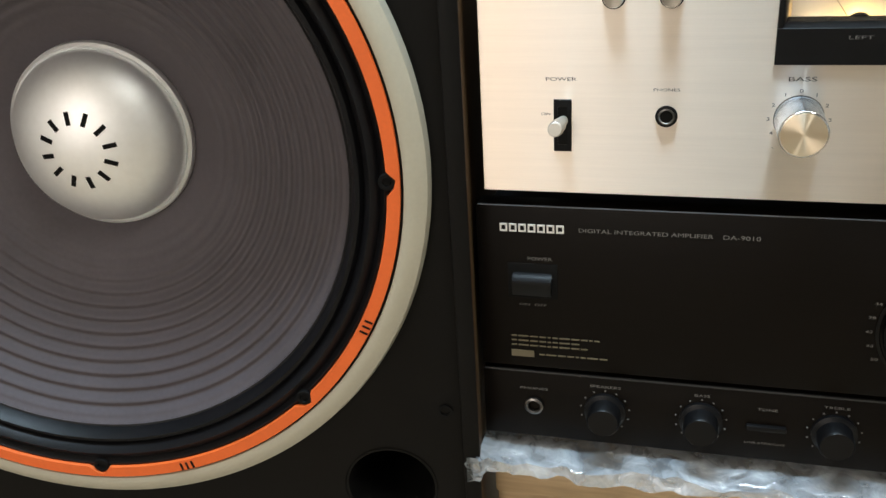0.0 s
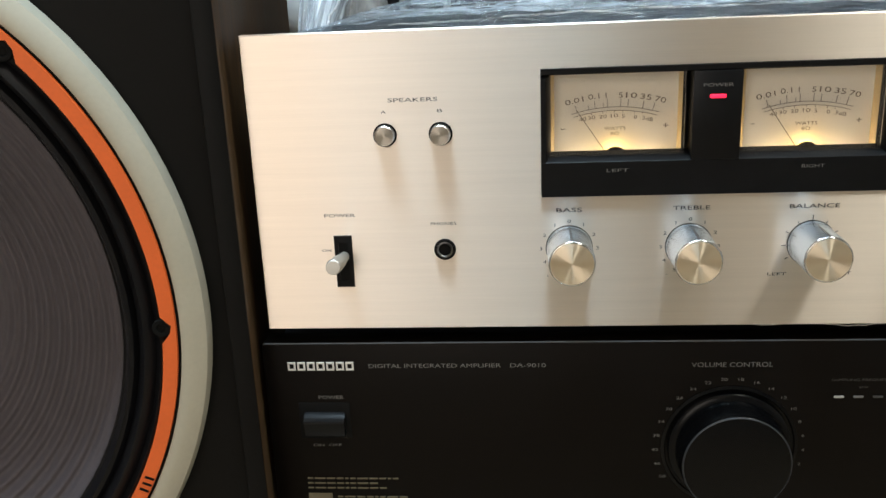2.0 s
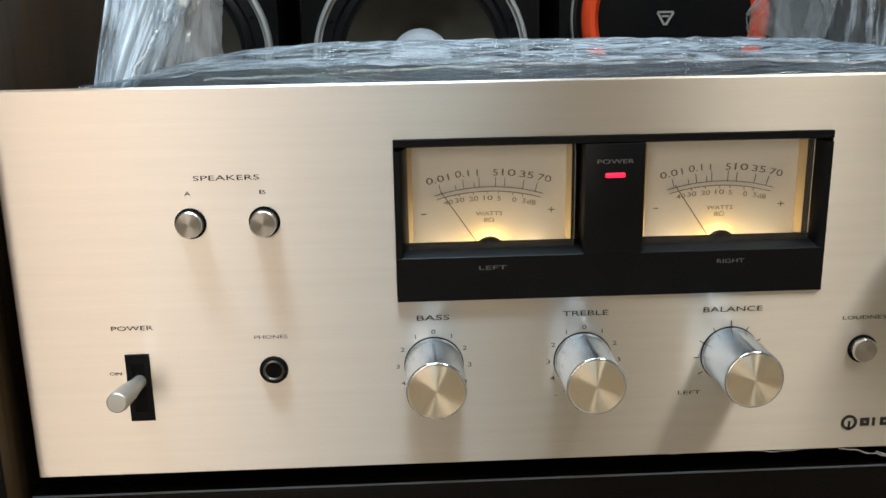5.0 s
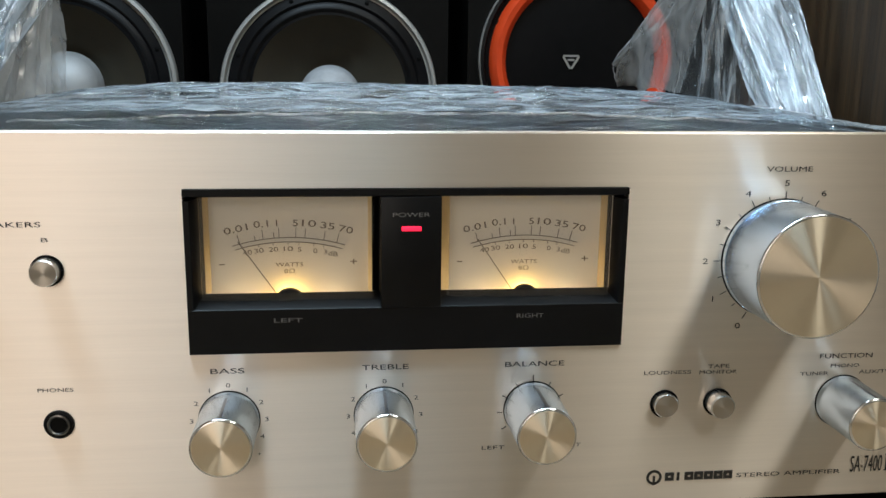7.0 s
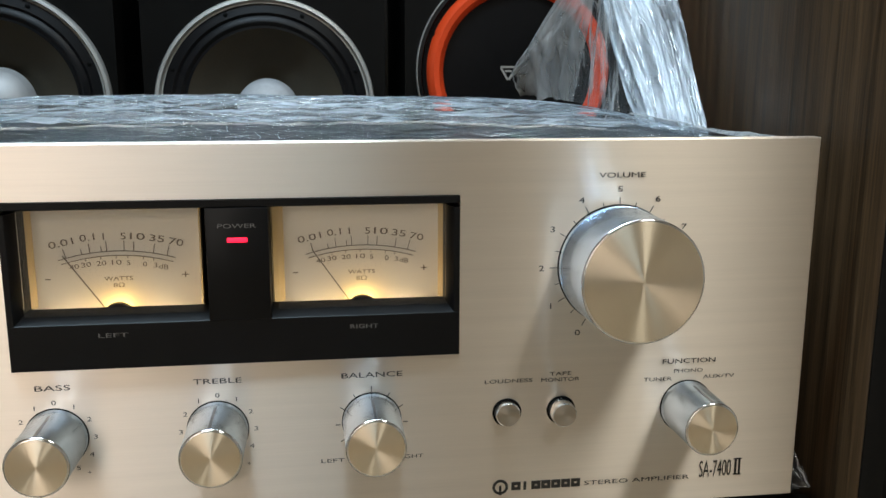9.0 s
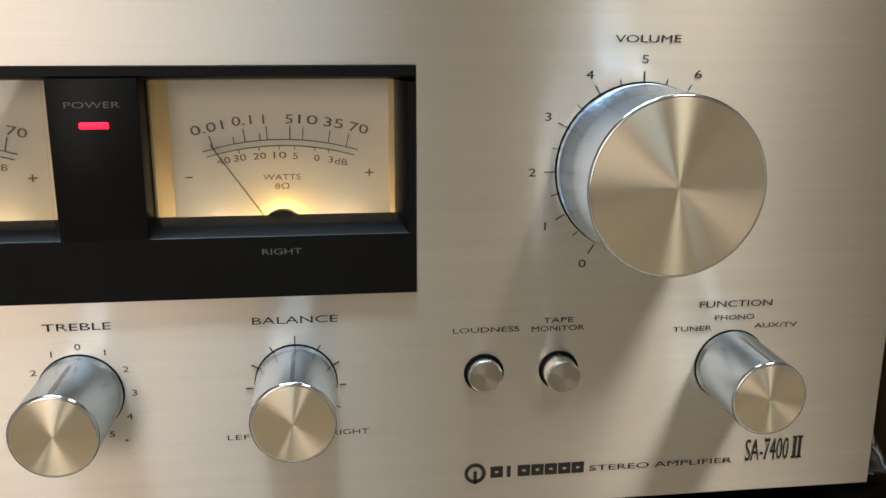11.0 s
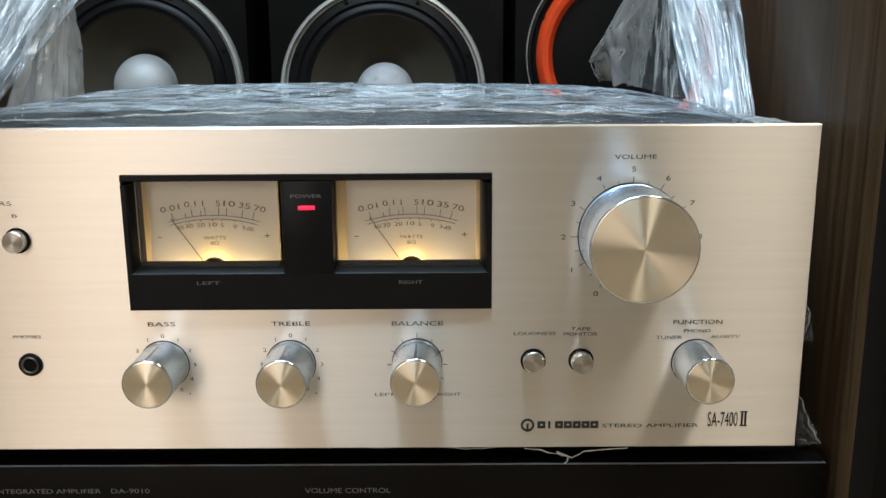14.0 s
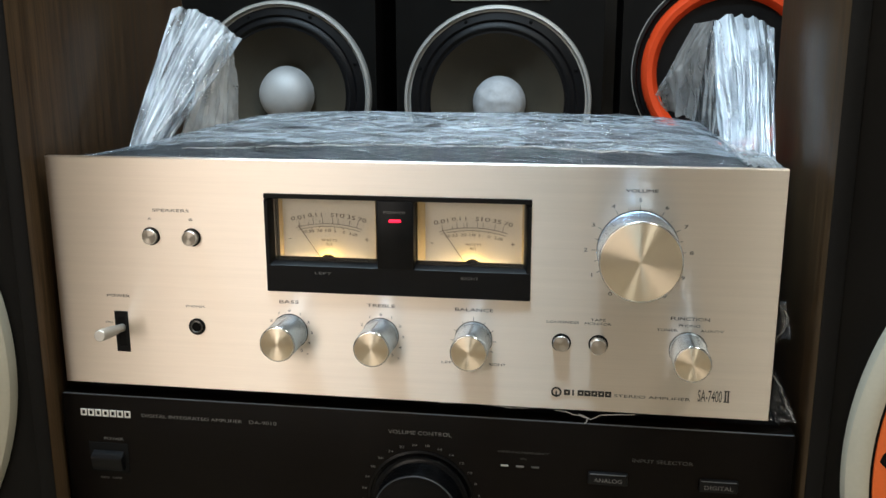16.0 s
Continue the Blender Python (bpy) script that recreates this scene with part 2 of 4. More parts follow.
def lathe(profile, cx=0.0, cz=0.0, segs=48, bm=None, closed=False):
    """A turned form round an axis along y: profile of (radius, y)."""
    bm = bm or bmesh.new()
    rings = []
    for r, y in profile:
        if r < 1e-6:
            rings.append([bm.verts.new((cx, y, cz))])
        else:
            rings.append([bm.verts.new((cx + r * math.cos(math.tau * k / segs), y, cz + r * math.sin(math.tau * k / segs))) for k in range(segs)])
    pairs = list(zip(rings, rings[1:])) + ([(rings[-1], rings[0])] if closed else [])
    for a, b in pairs:
        for k in range(segs):
            j = (k + 1) % segs
            q = [a[k % len(a)], a[j % len(a)], b[j % len(b)], b[k % len(b)]]
            q = list(dict.fromkeys(q))
            if len(q) > 2:
                bm.faces.new(q)
    return bm


def bar(p, q, w, h=None, bm=None, y0=0.0, y1=0.0):
    """A thin flat stroke in the x-z plane from p to q."""
    bm = bm or bmesh.new()
    a, b = Vector((p[0], p[1])), Vector((q[0], q[1]))
    d = (b - a).normalized()
    n = Vector((-d.y, d.x)) * w / 2
    pts = [a + n, b + n, b - n, a - n]
    v0 = [bm.verts.new((c.x, y0, c.y)) for c in pts]
    v1 = [bm.verts.new((c.x, y1, c.y)) for c in pts]
    bm.faces.new(v0)
    for k in range(4):
        bm.faces.new((v0[k], v0[(k + 1) % 4], v1[(k + 1) % 4], v1[k]))
    return bm


def lettering(body, x, z, height, mat, parent, y=-0.0002, width=None, wide=1.45, name="lettering", lean=0.0):
    """Raised print of capitals of the given height, centred at x, its middle at z, facing -y."""
    cu = bpy.data.curves.new(name, "FONT")
    cu.body, cu.align_x, cu.size, cu.extrude = body, "CENTER", height / 0.7, 0.0
    cu.resolution_u, cu.offset = 3, 0.0
    tmp = bpy.data.objects.new("tmp", cu)
    me = bpy.data.meshes.new_from_object(tmp)
    bpy.data.objects.remove(tmp)
    xs = [v.co.x for v in me.vertices]
    if width:
        wide = width / (max(xs) - min(xs))
        me.transform(Matrix.Translation((-(max(xs) + min(xs)) / 2, 0, 0)))
    m = Matrix.Translation((x, y, z)) @ Matrix.Rotation(lean, 4, "Y") @ Matrix(((wide, 0, 0, 0), (0, 0, 0, 0), (0, 1, 0, -height / 2), (0, 0, 0, 1)))
    me.transform(m)
    me.materials.clear()
    me.materials.append(mat)
    ob = new(name, me)
    ob.parent = parent
    ob.matrix_parent_inverse = INV.get(parent.name, Matrix())
    return ob


def pierced(x0, x1, z0, z1, y, depth, hx, hz, hr, bm, segs=64):
    """A board in the plane y with one round opening through it."""
    ring, outer, back = [], [], []
    for k in range(segs):
        an = math.tau * (k + 0.5) / segs
        c, sn = math.cos(an), math.sin(an)
        ring.append(bm.verts.new((hx + hr * c, y, hz + hr * sn)))
        back.append(bm.verts.new((hx + hr * c, y + depth, hz + hr * sn)))
        far = min(((x1 if c > 0 else x0) - hx) / c if abs(c) > 1e-6 else 9, ((z1 if sn > 0 else z0) - hz) / sn if abs(sn) > 1e-6 else 9)
        outer.append(bm.verts.new((hx + far * c, y, hz + far * sn)))
    for k in range(segs):
        j = (k + 1) % segs
        bm.faces.new((ring[k], ring[j], outer[j], outer[k]))
        bm.faces.new((ring[k], ring[j], back[j], back[k]))
    for sx, sz in ((x0, z0), (x1, z0), (x0, z1), (x1, z1)):
        on_x = min((v for v in outer if abs(v.co.x - sx) < 1e-5), key=lambda v: abs(v.co.z - sz))
        on_z = min((v for v in outer if abs(v.co.z - sz) < 1e-5), key=lambda v: abs(v.co.x - sx))
        bm.faces.new((bm.verts.new((sx, y, sz)), on_x, on_z))
    return bm


def setting(name, bm, mat, label, category):
    return tagged(new(name, finish(bm, name, mat)), label, category, kind="structure")


# ---- the room ----
setting("floor", box(-2.5, 2.5, -3.0, 2.0, -0.1, 0.0), FLOOR, "tan wooden floor of a small dim shop", "floor")
setting("ceiling", box(-2.5, 2.5, -3.0, 2.0, 2.6, 2.7), WALL, "plain pale ceiling", "ceiling")
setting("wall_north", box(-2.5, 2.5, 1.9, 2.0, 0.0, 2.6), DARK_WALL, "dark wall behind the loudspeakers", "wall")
setting("wall_south", box(-2.5, 2.5, -3.0, -2.9, 0.0, 2.6), WALL, "plain warm painted wall", "wall")
setting("wall_west", box(-2.5, -2.4, -2.9, 1.9, 0.0, 2.6), WALL, "plain warm painted wall", "wall")
setting("wall_east", box(2.4, 2.5, -2.9, 1.9, 0.0, 2.6), WALL, "plain warm painted wall", "wall")


# ---- the two big loudspeakers ----
def big_loudspeaker(s, edge, label):
    """A floor monitor whose inner edge stands at edge; s = -1: it lies to the -x side, +1: to the +x side. Toed in by nine degrees."""
    sp = thing("loudspeaker", (edge, -0.012, 0.0), label, "loudspeaker", (9.0 if s < 0 else -6.5), local=True, group="big floor loudspeakers")
    W, D, H, cx, cz = 0.50, 0.36, 1.30, s * 0.2166, 0.7685 if s < 0 else 0.7380

    def span(a, b):
        return min(s * a, s * b), max(s * a, s * b)
    a, b = span(0.0, 0.009)
    part("side_panel", box(a, b, -0.003, D, 0.0, H, 0.0015), VENEER, sp, "dark walnut veneer side")
    a, b = span(W - 0.009, W)
    part("side_panel", box(a, b, -0.003, D, 0.0, H, 0.0015), VENEER, sp, "dark walnut veneer side")
    a, b = span(0.0092, W - 0.0092)
    part("top_panel", box(a, b, -0.003, D, H - 0.02, H, 0.0015), VENEER, sp, "dark walnut veneer top")
    part("back_panel", box(a, b, D - 0.02, D - 0.001, 0.0, H - 0.0205), BAFFLE, sp)
    # baffle with round openings for the woofer and the port
    bm = bmesh.new()
    z0, z1, y0 = 0.0, H - 0.0205, 0.0
    pcx, pcz, pr = s * 0.0530, 0.5705, 0.0255
    pierced(a, b, pcz + 0.030, z1, y0, 0.03, cx, cz, 0.186, bm)
    pierced(min(s * 0.0095, s * 0.115), max(s * 0.0095, s * 0.115), pcz - 0.045, pcz + 0.030, y0, 0.03, pcx, pcz, pr, bm)
    xa, xb = span(0.115, W - 0.0092)
    box(xa, xb, y0, y0 + 0.02, pcz - 0.045, pcz + 0.030, bm=bm)
    box(a, b, y0, y0 + 0.02, 0.0, pcz - 0.045, bm=bm)
    part("baffle", bm, BAFFLE, sp, "satin black front baffle")
    for a, b in (span(0.0, 0.0092), span(W - 0.0092, W)):
        part("front_trim", box(a, b, -0.0045, -0.0031, 0.0, H, 0.0006), BAFFLE, sp, "black front edge strip")
    part("port", lathe([(pr + 0.002, -0.0006), (pr, 0.0008), (pr - 0.001, 0.012), (pr - 0.001, 0.12), (0, 0.12)], pcx, pcz, 40), BLACK_MATT, sp, "round black bass port")
    for sx, sz in ((0.0185, 0.6235), (0.0185, 1.15)):
        part("grille_socket", lathe([(0.0042, -0.0008), (0.0042, -0.0012), (0.0026, -0.0012), (0.0022, 0.002), (0, 0.002)], s * sx, sz, 16), BLACK_MATT, sp)
    w = part("woofer", lathe([(0.1865, 0.006), (0.1990, 0.002), (0.1996, -0.003), (0.1980, -0.0080), (0.1935, -0.0110), (0.1888, -0.0118), (0.1868, -0.0112), (0.1864, -0.0094), (0.1805, -0.0094), (0.1800, 0.0), (0.1800, 0.01)], cx, cz, 128), CAST, sp, "grey-beige cast woofer frame")
    # orange gasket with half-round notches at the screws
    bm = bmesh.new()
    n, inner, outer, front_i, front_o = 256, [], [], [], []
    for k in range(n):
        an = math.tau * k / n
        d = min(abs((math.degrees(an) + 1.8 - 45 * q + 180) % 360 - 180) for q in range(8))
        off = max(0.0, 0.0047 ** 2 - (radians(d) * 0.1785) ** 2) ** 0.5
        for lst, r, y in ((front_i, 0.1785 + off, -0.0122), (front_o, 0.1850, -0.0122), (outer, 0.1852, -0.0098), (inner, 0.1783 + off, -0.0098)):
            lst.append(bm.verts.new((cx + r * math.cos(an), y, cz + r * math.sin(an))))
    for k in range(n):
        j = (k + 1) % n
        for p, q in ((front_i, front_o), (front_o, outer), (inner, front_i)):
            bm.faces.new((p[k], p[j], q[j], q[k]))
    part("gasket", bm, ORANGE, w, "bright orange gasket ring")
    # Black ring over the beige gap floor stands in for its shade.
    part("gasket_gap", lathe([(0.1868, -0.0098), (0.1866, -0.0102), (0.1850, -0.0102)], cx, cz, 128), BLACK_MATT, w)
    for deg in (-29, -76):
        bm = bmesh.new()
        for k in range(3):
            a0 = radians(deg + 1.1 * k)
            bar((cx + 0.1800 * math.cos(a0), cz + 0.1800 * math.sin(a0)), (cx + 0.1846 * math.cos(a0), cz + 0.1846 * math.sin(a0)), 0.0012, bm=bm, y0=-0.0125, y1=-0.0121)
        part("printed_mark", bm, BLACK_MATT, w)
    for q in range(8):
        an = radians(45 * q - 1.8)
        part("screw", lathe([(0.0045, -0.0096), (0.0045, -0.0112), (0.0040, -0.0116), (0.0024, -0.0116), (0.0018, -0.0104), (0, -0.0104)], cx + 0.1785 * math.cos(an), cz + 0.1780 * math.sin(an), 14), BLACK_MATT, w)
    part("surround", lathe([(0.1790, -0.0096), (0.1770, -0.0104), (0.1745, -0.0070), (0.1725, -0.0092), (0.1700, -0.0106), (0.1675, -0.0078), (0.1660, -0.0040), (0.1640, -0.0068), (0.1620, -0.0072), (0.1600, -0.0035), (0.1588, 0.0008), (0.1570, 0.0014)], cx, cz, 96), SURROUND, w, "black pleated surround")
    prof = []
    for k in range(181):
        r = 0.1575 - 0.106 * k / 180
        y = 0.0008 + 0.066 * ((0.1575 - r) / 0.106) ** 0.85
        rib = 0.0013 * math.cos(math.tau * (0.1575 - r) / 0.0069) * max(0.0, min(1.0, (r - 0.066) / 0.035, (0.155 - r) / 0.004))
        prof.append((r, y + rib))
    part("cone", lathe(prof, cx, cz, 96), CONE, w, "dark grey ribbed paper cone")
    rd, yd = 0.0516, 0.0615
    dome = [(rd + 0.0030, yd + 0.0035), (rd + 0.0024, yd - 0.0005), (rd + 0.0006, yd - 0.0017), (rd - 0.0006, yd - 0.0005)]
    for k in range(25):
        an = radians(90 * k / 24)
        dome.append((rd * math.cos(an) * 0.985 if k < 24 else 0, yd - 0.030 * math.sin(an)))
    dm = part("dust_cap", lathe(dome, cx, cz, 72), DOME, sp, "polished aluminium dome with vent slots")
    for q in range(12):
        an = radians(30 * q + 8)
        bm = bmesh.new()
        for r0, r1 in ((0.0150, 0.0222),):
            t, c = Vector((-math.sin(an), math.cos(an))), Vector((math.cos(an), math.sin(an)))
            vs = []
            for r, o in ((r0, -1), (r1, -1), (r1, 1), (r0, 1)):
                p = c * r + t * o * 0.0013
                yy = yd - 0.030 * (max(0.0, 1 - (r / (rd * 0.985)) ** 2)) ** 0.5 - 0.0004
                vs.append(((cx + p.x, yy, cz + p.y)))
            f = [bm.verts.new(v) for v in vs]
            g = [bm.verts.new((v[0], v[1] + 0.001, v[2])) for v in vs]
            bm.faces.new(f)
            for k in range(4):
                bm.faces.new((f[k], f[(k + 1) % 4], g[(k + 1) % 4], g[k]))
        part("vent_slot", bm, BLACK_MATT, dm)
    return sp


big_loudspeaker(-1, -0.2155, "black-fronted floor loudspeaker with walnut sides and orange-ringed woofer")
big_loudspeaker(1, 0.2285, "black-fronted floor loudspeaker with walnut sides and orange-ringed woofer")


# ---- the row of loudspeakers behind ----
def rear_loudspeaker(x0, x1, cx, cz, label, rim, rim_mat, orange=False, dome=None, dome_mat=None, rough_dome=False, drop=0.0, shift=0.0):
    sp = thing("loudspeaker", ((x0 + x1) / 2, 1.08, 0.0), label, "loudspeaker", group="loudspeakers in the back row")
    bm = pierced(x0, x1, 0.0, 1.45, 1.084, 0.06, cx, cz, rim - 0.011, bmesh.new())
    part("baffle", bm, BAFFLE, sp, "black front baffle")
    part("cabinet", box(x0, x1, 1.150, 1.40, 0.0, 1.45), BAFFLE, sp, "black cabinet")
    for p, q in ((x0, x0 + 0.012), (x1 - 0.012, x1)):
        part("side_panel", box(p, q, 1.0842, 1.1498, 0.0, 1.45), BAFFLE, sp)
    w = part("woofer", lathe([(rim, 1.0838), (rim, 1.074), (rim - 0.0015, 1.071), (rim - 0.006, 1.070), (rim - 0.0075, 1.073), (rim - 0.009, 1.078), (rim - 0.03, 1.0785), (rim - 0.03, 1.083), (rim, 1.0838)], cx, cz, 96), rim_mat, sp)
    ri = rim - 0.010
    if orange:
        part("surround", lathe([(ri - 0.005, 1.078), (ri - 0.007, 1.066), (ri - 0.014, 1.059), (ri - 0.022, 1.061), (ri - 0.028, 1.069), (ri - 0.031, 1.079)], cx, cz, 96), ORANGE_RUBBER, w, "thick orange rubber surround")
        part("cone", lathe([(ri - 0.0305, 1.0785), (ri - 0.06, 1.0765), (0.06, 1.0745), (0.03, 1.0735), (0, 1.0730)], cx, cz, 72), BLACK_PLASTIC, w, "glossy dark cone")
        part("rim_line", lathe([(rim + 0.0006, 1.0836), (rim + 0.0006, 1.0716), (rim + 0.0002, 1.0706), (rim - 0.0006, 1.0706)], cx, cz, 96), SILVER_RING, w, "thin silver line round the rim")
        bm, bx, bz = bmesh.new(), cx - 0.0165, cz - 0.002
        for p, q in (((-0.012, 0.009), (0.012, 0.009)), ((0.012, 0.008), (0.001, -0.010)), ((-0.012, 0.008), (-0.001, -0.010)), ((-0.005, 0.003), (0.005, 0.003))):
            bar((bx + p[0], bz + p[1]), (bx + q[0], bz + q[1]), 0.0030, bm=bm, y0=1.0705, y1=1.0745)
        part("badge", bm, SILVER_RING, w, "small silver badge")
    else:
        part("surround", lathe([(ri - 0.001, 1.0775), (ri - 0.014, 1.074), (ri - 0.018, 1.077), (ri - 0.022, 1.074), (ri - 0.027, 1.073), (ri - 0.032, 1.078), (ri - 0.036, 1.0775)], cx, cz, 96), SURROUND, w, "black rubber surround")
        part("cone", lathe([(ri - 0.0355, 1.0776), (0.08, 1.118), (0.045, 1.140), (0, 1.142)], cx, cz, 72), REAR_CONE, w, "dull brown-grey cone")
        prof = [(dome + 0.003, 1.126), (dome + 0.002, 1.118), (dome, 1.114)]
        for k in range(1, 21):
            an = radians(90 * k / 20)
            prof.append((dome * math.cos(an) if k < 20 else 0, 1.114 - dome * 0.80 * math.sin(an)))
        bm = lathe(prof, cx + shift, cz - drop, 48)
        if rough_dome:
            for v in bm.verts:
                d = 0.0022 * noise.noise(v.co * 70)
                v.co.y += d
        part("dust_cap", bm, dome_mat, w, "pale rounded dust cap")
    for q in range(8):
        an = radians(45 * q + 22)
        part("screw", lathe([(0.0034, 1.0795), (0.0034, 1.0740), (0.0018, 1.0730), (0, 1.0730)], cx + (rim - 0.017) * math.cos(an), cz + (rim - 0.017) * math.sin(an), 8), BLACK_MATT, w)
    return sp


rear_loudspeaker(-0.62, -0.254, -0.424, 0.859, "black loudspeaker with silver ring and plain aluminium dome", 0.162, SILVER_RING, dome=0.048, dome_mat=SATIN_DOME, drop=0.002, shift=-0.006)
mid = rear_loudspeaker(-0.218, 0.136, -0.042, 0.850, "black loudspeaker with thin silver ring and pale crinkled dome", 0.161, SILVER_RING, dome=0.044, dome_mat=PALE_DOME, rough_dome=True, drop=0.005)
part("name_plate", box(-0.122, 0.045, 1.0805, 1.0838, 1.018, 1.07, 0.001), SILVER_RING, mid, "silver plate under the tweeter")
rear_loudspeaker(0.166, 0.58, 0.340, 0.903, "black loudspeaker with orange rubber surround and dark cone", 0.157, BLACK_PLASTIC, orange=True)


# ---- the wooden stand and its wrap ----
stand = thing("wooden_stand", (0.0, 0.2, 0.0), "pale pine stand under the amplifiers", "stand")
part("top_board", box(-0.2115, 0.222, 0.004, 0.40, 0.556, 0.576, 0.002), PINE, stand)
for x in (-0.2110, 0.186):
    for y in (0.008, 0.36):
        part("leg", box(x, x + 0.035, y, y + 0.035, 0.0, 0.5558, 0.002), PINE, stand)
part("rail", box(-0.175, 0.185, 0.012, 0.03, 0.20, 0.24, 0.002), PINE, stand)


def crumpled_strip(x0, x1, y0, y1, z0, z1, nx, seed, amp):
    """A padded, crumpled sleeve along x."""
    bm, rings, m = bmesh.new(), [], 14
    for i in range(nx + 1):
        x = x0 + (x1 - x0) * i / nx
        ring = []
        for k in range(m):
            an = math.tau * k / m
            y = (y0 + y1) / 2 + (y1 - y0) / 2 * max(-1, min(1, 1.25 * math.cos(an)))
            z = (z0 + z1) / 2 + (z1 - z0) / 2 * max(-1, min(1, 1.25 * math.sin(an)))
            v = Vector((x, y, z))
            d = noise.noise_vector(v * 55 + Vector((seed, 0, 0))) * amp + noise.noise_vector(v * 160 + Vector((0, seed, 0))) * amp * 0.5
            d.z = min(d.z, 0) * 0.3 if math.sin(an) > 0.6 and y > 0.012 else d.z
            v = v + d
            if v.x < -0.2140:
                v.y = min(v.y, -0.0185)
            ring.append(bm.verts.new(v))
        rings.append(ring)
    for a, b in zip(rings, rings[1:]):
        for k in range(m):
            bm.faces.new((a[k], a[(k + 1) % m], b[(k + 1) % m], b[k]))
    bm.faces.new(rings[0])
    bm.faces.new(rings[-1])
    return bm


wrap = new("bubble_wrap_pad", finish(crumpled_strip(-0.2205, 0.2255, -0.014, 0.40, 0.5815, 0.5962, 110, 3.0, 0.0042), "bubble_wrap_pad", BUBBLE))
tagged(wrap, "crumpled clear bubble wrap lying on the pine stand", "bubble wrap")


def plate_with_opening(x0, x1, z0, z1, hx0, hx1, hz0, hz1, y0, y1, bevel):
    bm = bmesh.new()

    def loop(xa, xb, za, zb, y):
        return [bm.verts.new(p) for p in ((xa, y, za), (xb, y, za), (xb, y, zb), (xa, y, zb))]
    b = bevel
    rows = [loop(hx0, hx1, hz0, hz1, y1), loop(hx0, hx1, hz0, hz1, y0), loop(x0 + b, x1 - b, z0 + b, z1 - b, y0), loop(x0, x1, z0, z1, y0 + b), loop(x0, x1, z0, z1, y1)]
    for p, q in zip(rows, rows[1:] + rows[:1]):
        for k in range(4):
            bm.faces.new((p[k], p[(k + 1) % 4], q[(k + 1) % 4], q[k]))
    uv = bm.loops.layers.uv.new("UVMap")
    for f in bm.faces:
        for l in f.loops:
            l[uv].uv = (l.vert.co.x + 0.5 * l.vert.co.y, l.vert.co.z + 0.3 * l.vert.co.y)
    return bm


# ---- lower amplifier, black ----
low = thing("black_amplifier", (0.005, 0.18, 0.598), "black integrated amplifier with large volume knob, on bubble wrap", "amplifier")
KX0, KX1 = -0.2150, 0.2255
part("body", box(KX0 + 0.004, KX1 - 0.004, 0.016, 0.36, 0.606, 0.7375, 0.002), CASE, low, "black steel case")
front = part("front_panel", box(KX0, KX1, 0.0, 0.0155, 0.6475, 0.7415, 0.0012), BLACK_PAINT, low, "dark satin front panel")
strip = part("lower_panel", box(KX0, KX1, 0.001, 0.0155, 0.6015, 0.6440, 0.0010), BLACK_PAINT, low, "lower control strip")
# The light caught by both panel edges is put into these pale strips.
part("top_edge", box(KX0 + 0.0012, KX1 - 0.0012, 0.0002, 0.0012, 0.7416, 0.7420), EDGE, low, "painted highlight along the panel edge")
part("top_edge", box(KX0 + 0.0010, KX1 - 0.0010, 0.0008, 0.0022, 0.6436, 0.6446), EDGE_DIM, low, "painted highlight along the panel edge")
part("groove", box(KX0 + 0.002, KX1 - 0.002, 0.006, 0.0155, 0.6446, 0.6473), BLACK_MATT, low)
for x in (-0.17, 0.18):
    for y in (0.05, 0.30):
        part("foot", box(x - 0.02, x + 0.02, y - 0.02, y + 0.02, 0.5975, 0.6058, 0.003), BLACK_PLASTIC, low)
# maker's mark as plain strokes
for k in range(7):
    x, w, t = -0.2025 + k * 0.00485, 0.0039, 0.00085
    part("maker_mark", plate_with_opening(x, x + w, 0.7278, 0.7322, x + t, x + w - t, 0.7278 + t, 0.7322 - t, -0.0006, 0.0002, 0.0001), WHITE_MARK, front, "bright maker's mark, one piece of a row")
lettering("DIGITAL INTEGRATED AMPLIFIER", -0.1295, 0.7300, 0.0021, DIM_INK, front, width=0.065)
lettering("DA-9010", -0.0838, 0.7300, 0.0022, DIM_INK, front, width=0.0172)
lettering("VOLUME CONTROL", 0.013, 0.7298, 0.0024, DIM_INK, front, width=0.038)
lettering("POWER", -0.182, 0.7130, 0.0019, DIM_INK, front, width=0.0127)
lettering("ON  OFF", -0.186, 0.6862, 0.0014, DIM_INK, front, width=0.0145)
lettering("SAMPLING FREQUENCY", 0.0745, 0.7216, 0.0013, FAINT_INK, front, width=0.03)
lettering("INPUT SELECTOR", 0.154, 0.7212, 0.0022, FAINT_INK, front, width=0.034)
lettering("kHz", 0.0745, 0.7178, 0.0012, FAINT_INK, front, wide=1.5)
bm = bmesh.new()
sides = []
for x in (-0.1962, -0.1757):
    sides.append([bm.verts.new((x, y, z)) for y, z in ((0.003, 0.6925), (-0.0028, 0.6925), (-0.0036, 0.6935), (-0.0052, 0.7012), (-0.0046, 0.7022), (0.0, 0.7052), (0.003, 0.7055))])
for k in range(7):
    bm.faces.new((sides[0][k], sides[0][(k + 1) % 7], sides[1][(k + 1) % 7], sides[1][k]))
for sd in sides:
    bm.faces.new(sd)
bmesh.ops.bevel(bm, geom=list(bm.edges), offset=0.0004, segments=2, affect="EDGES")
button = part("power_button", bm, BLACK_PLASTIC, front, "black rocker power button")
part("button_frame", box(-0.1990, -0.1730, -0.0004, 0.003, 0.6900, 0.7100, 0.0003), BLACK_MATT, front)
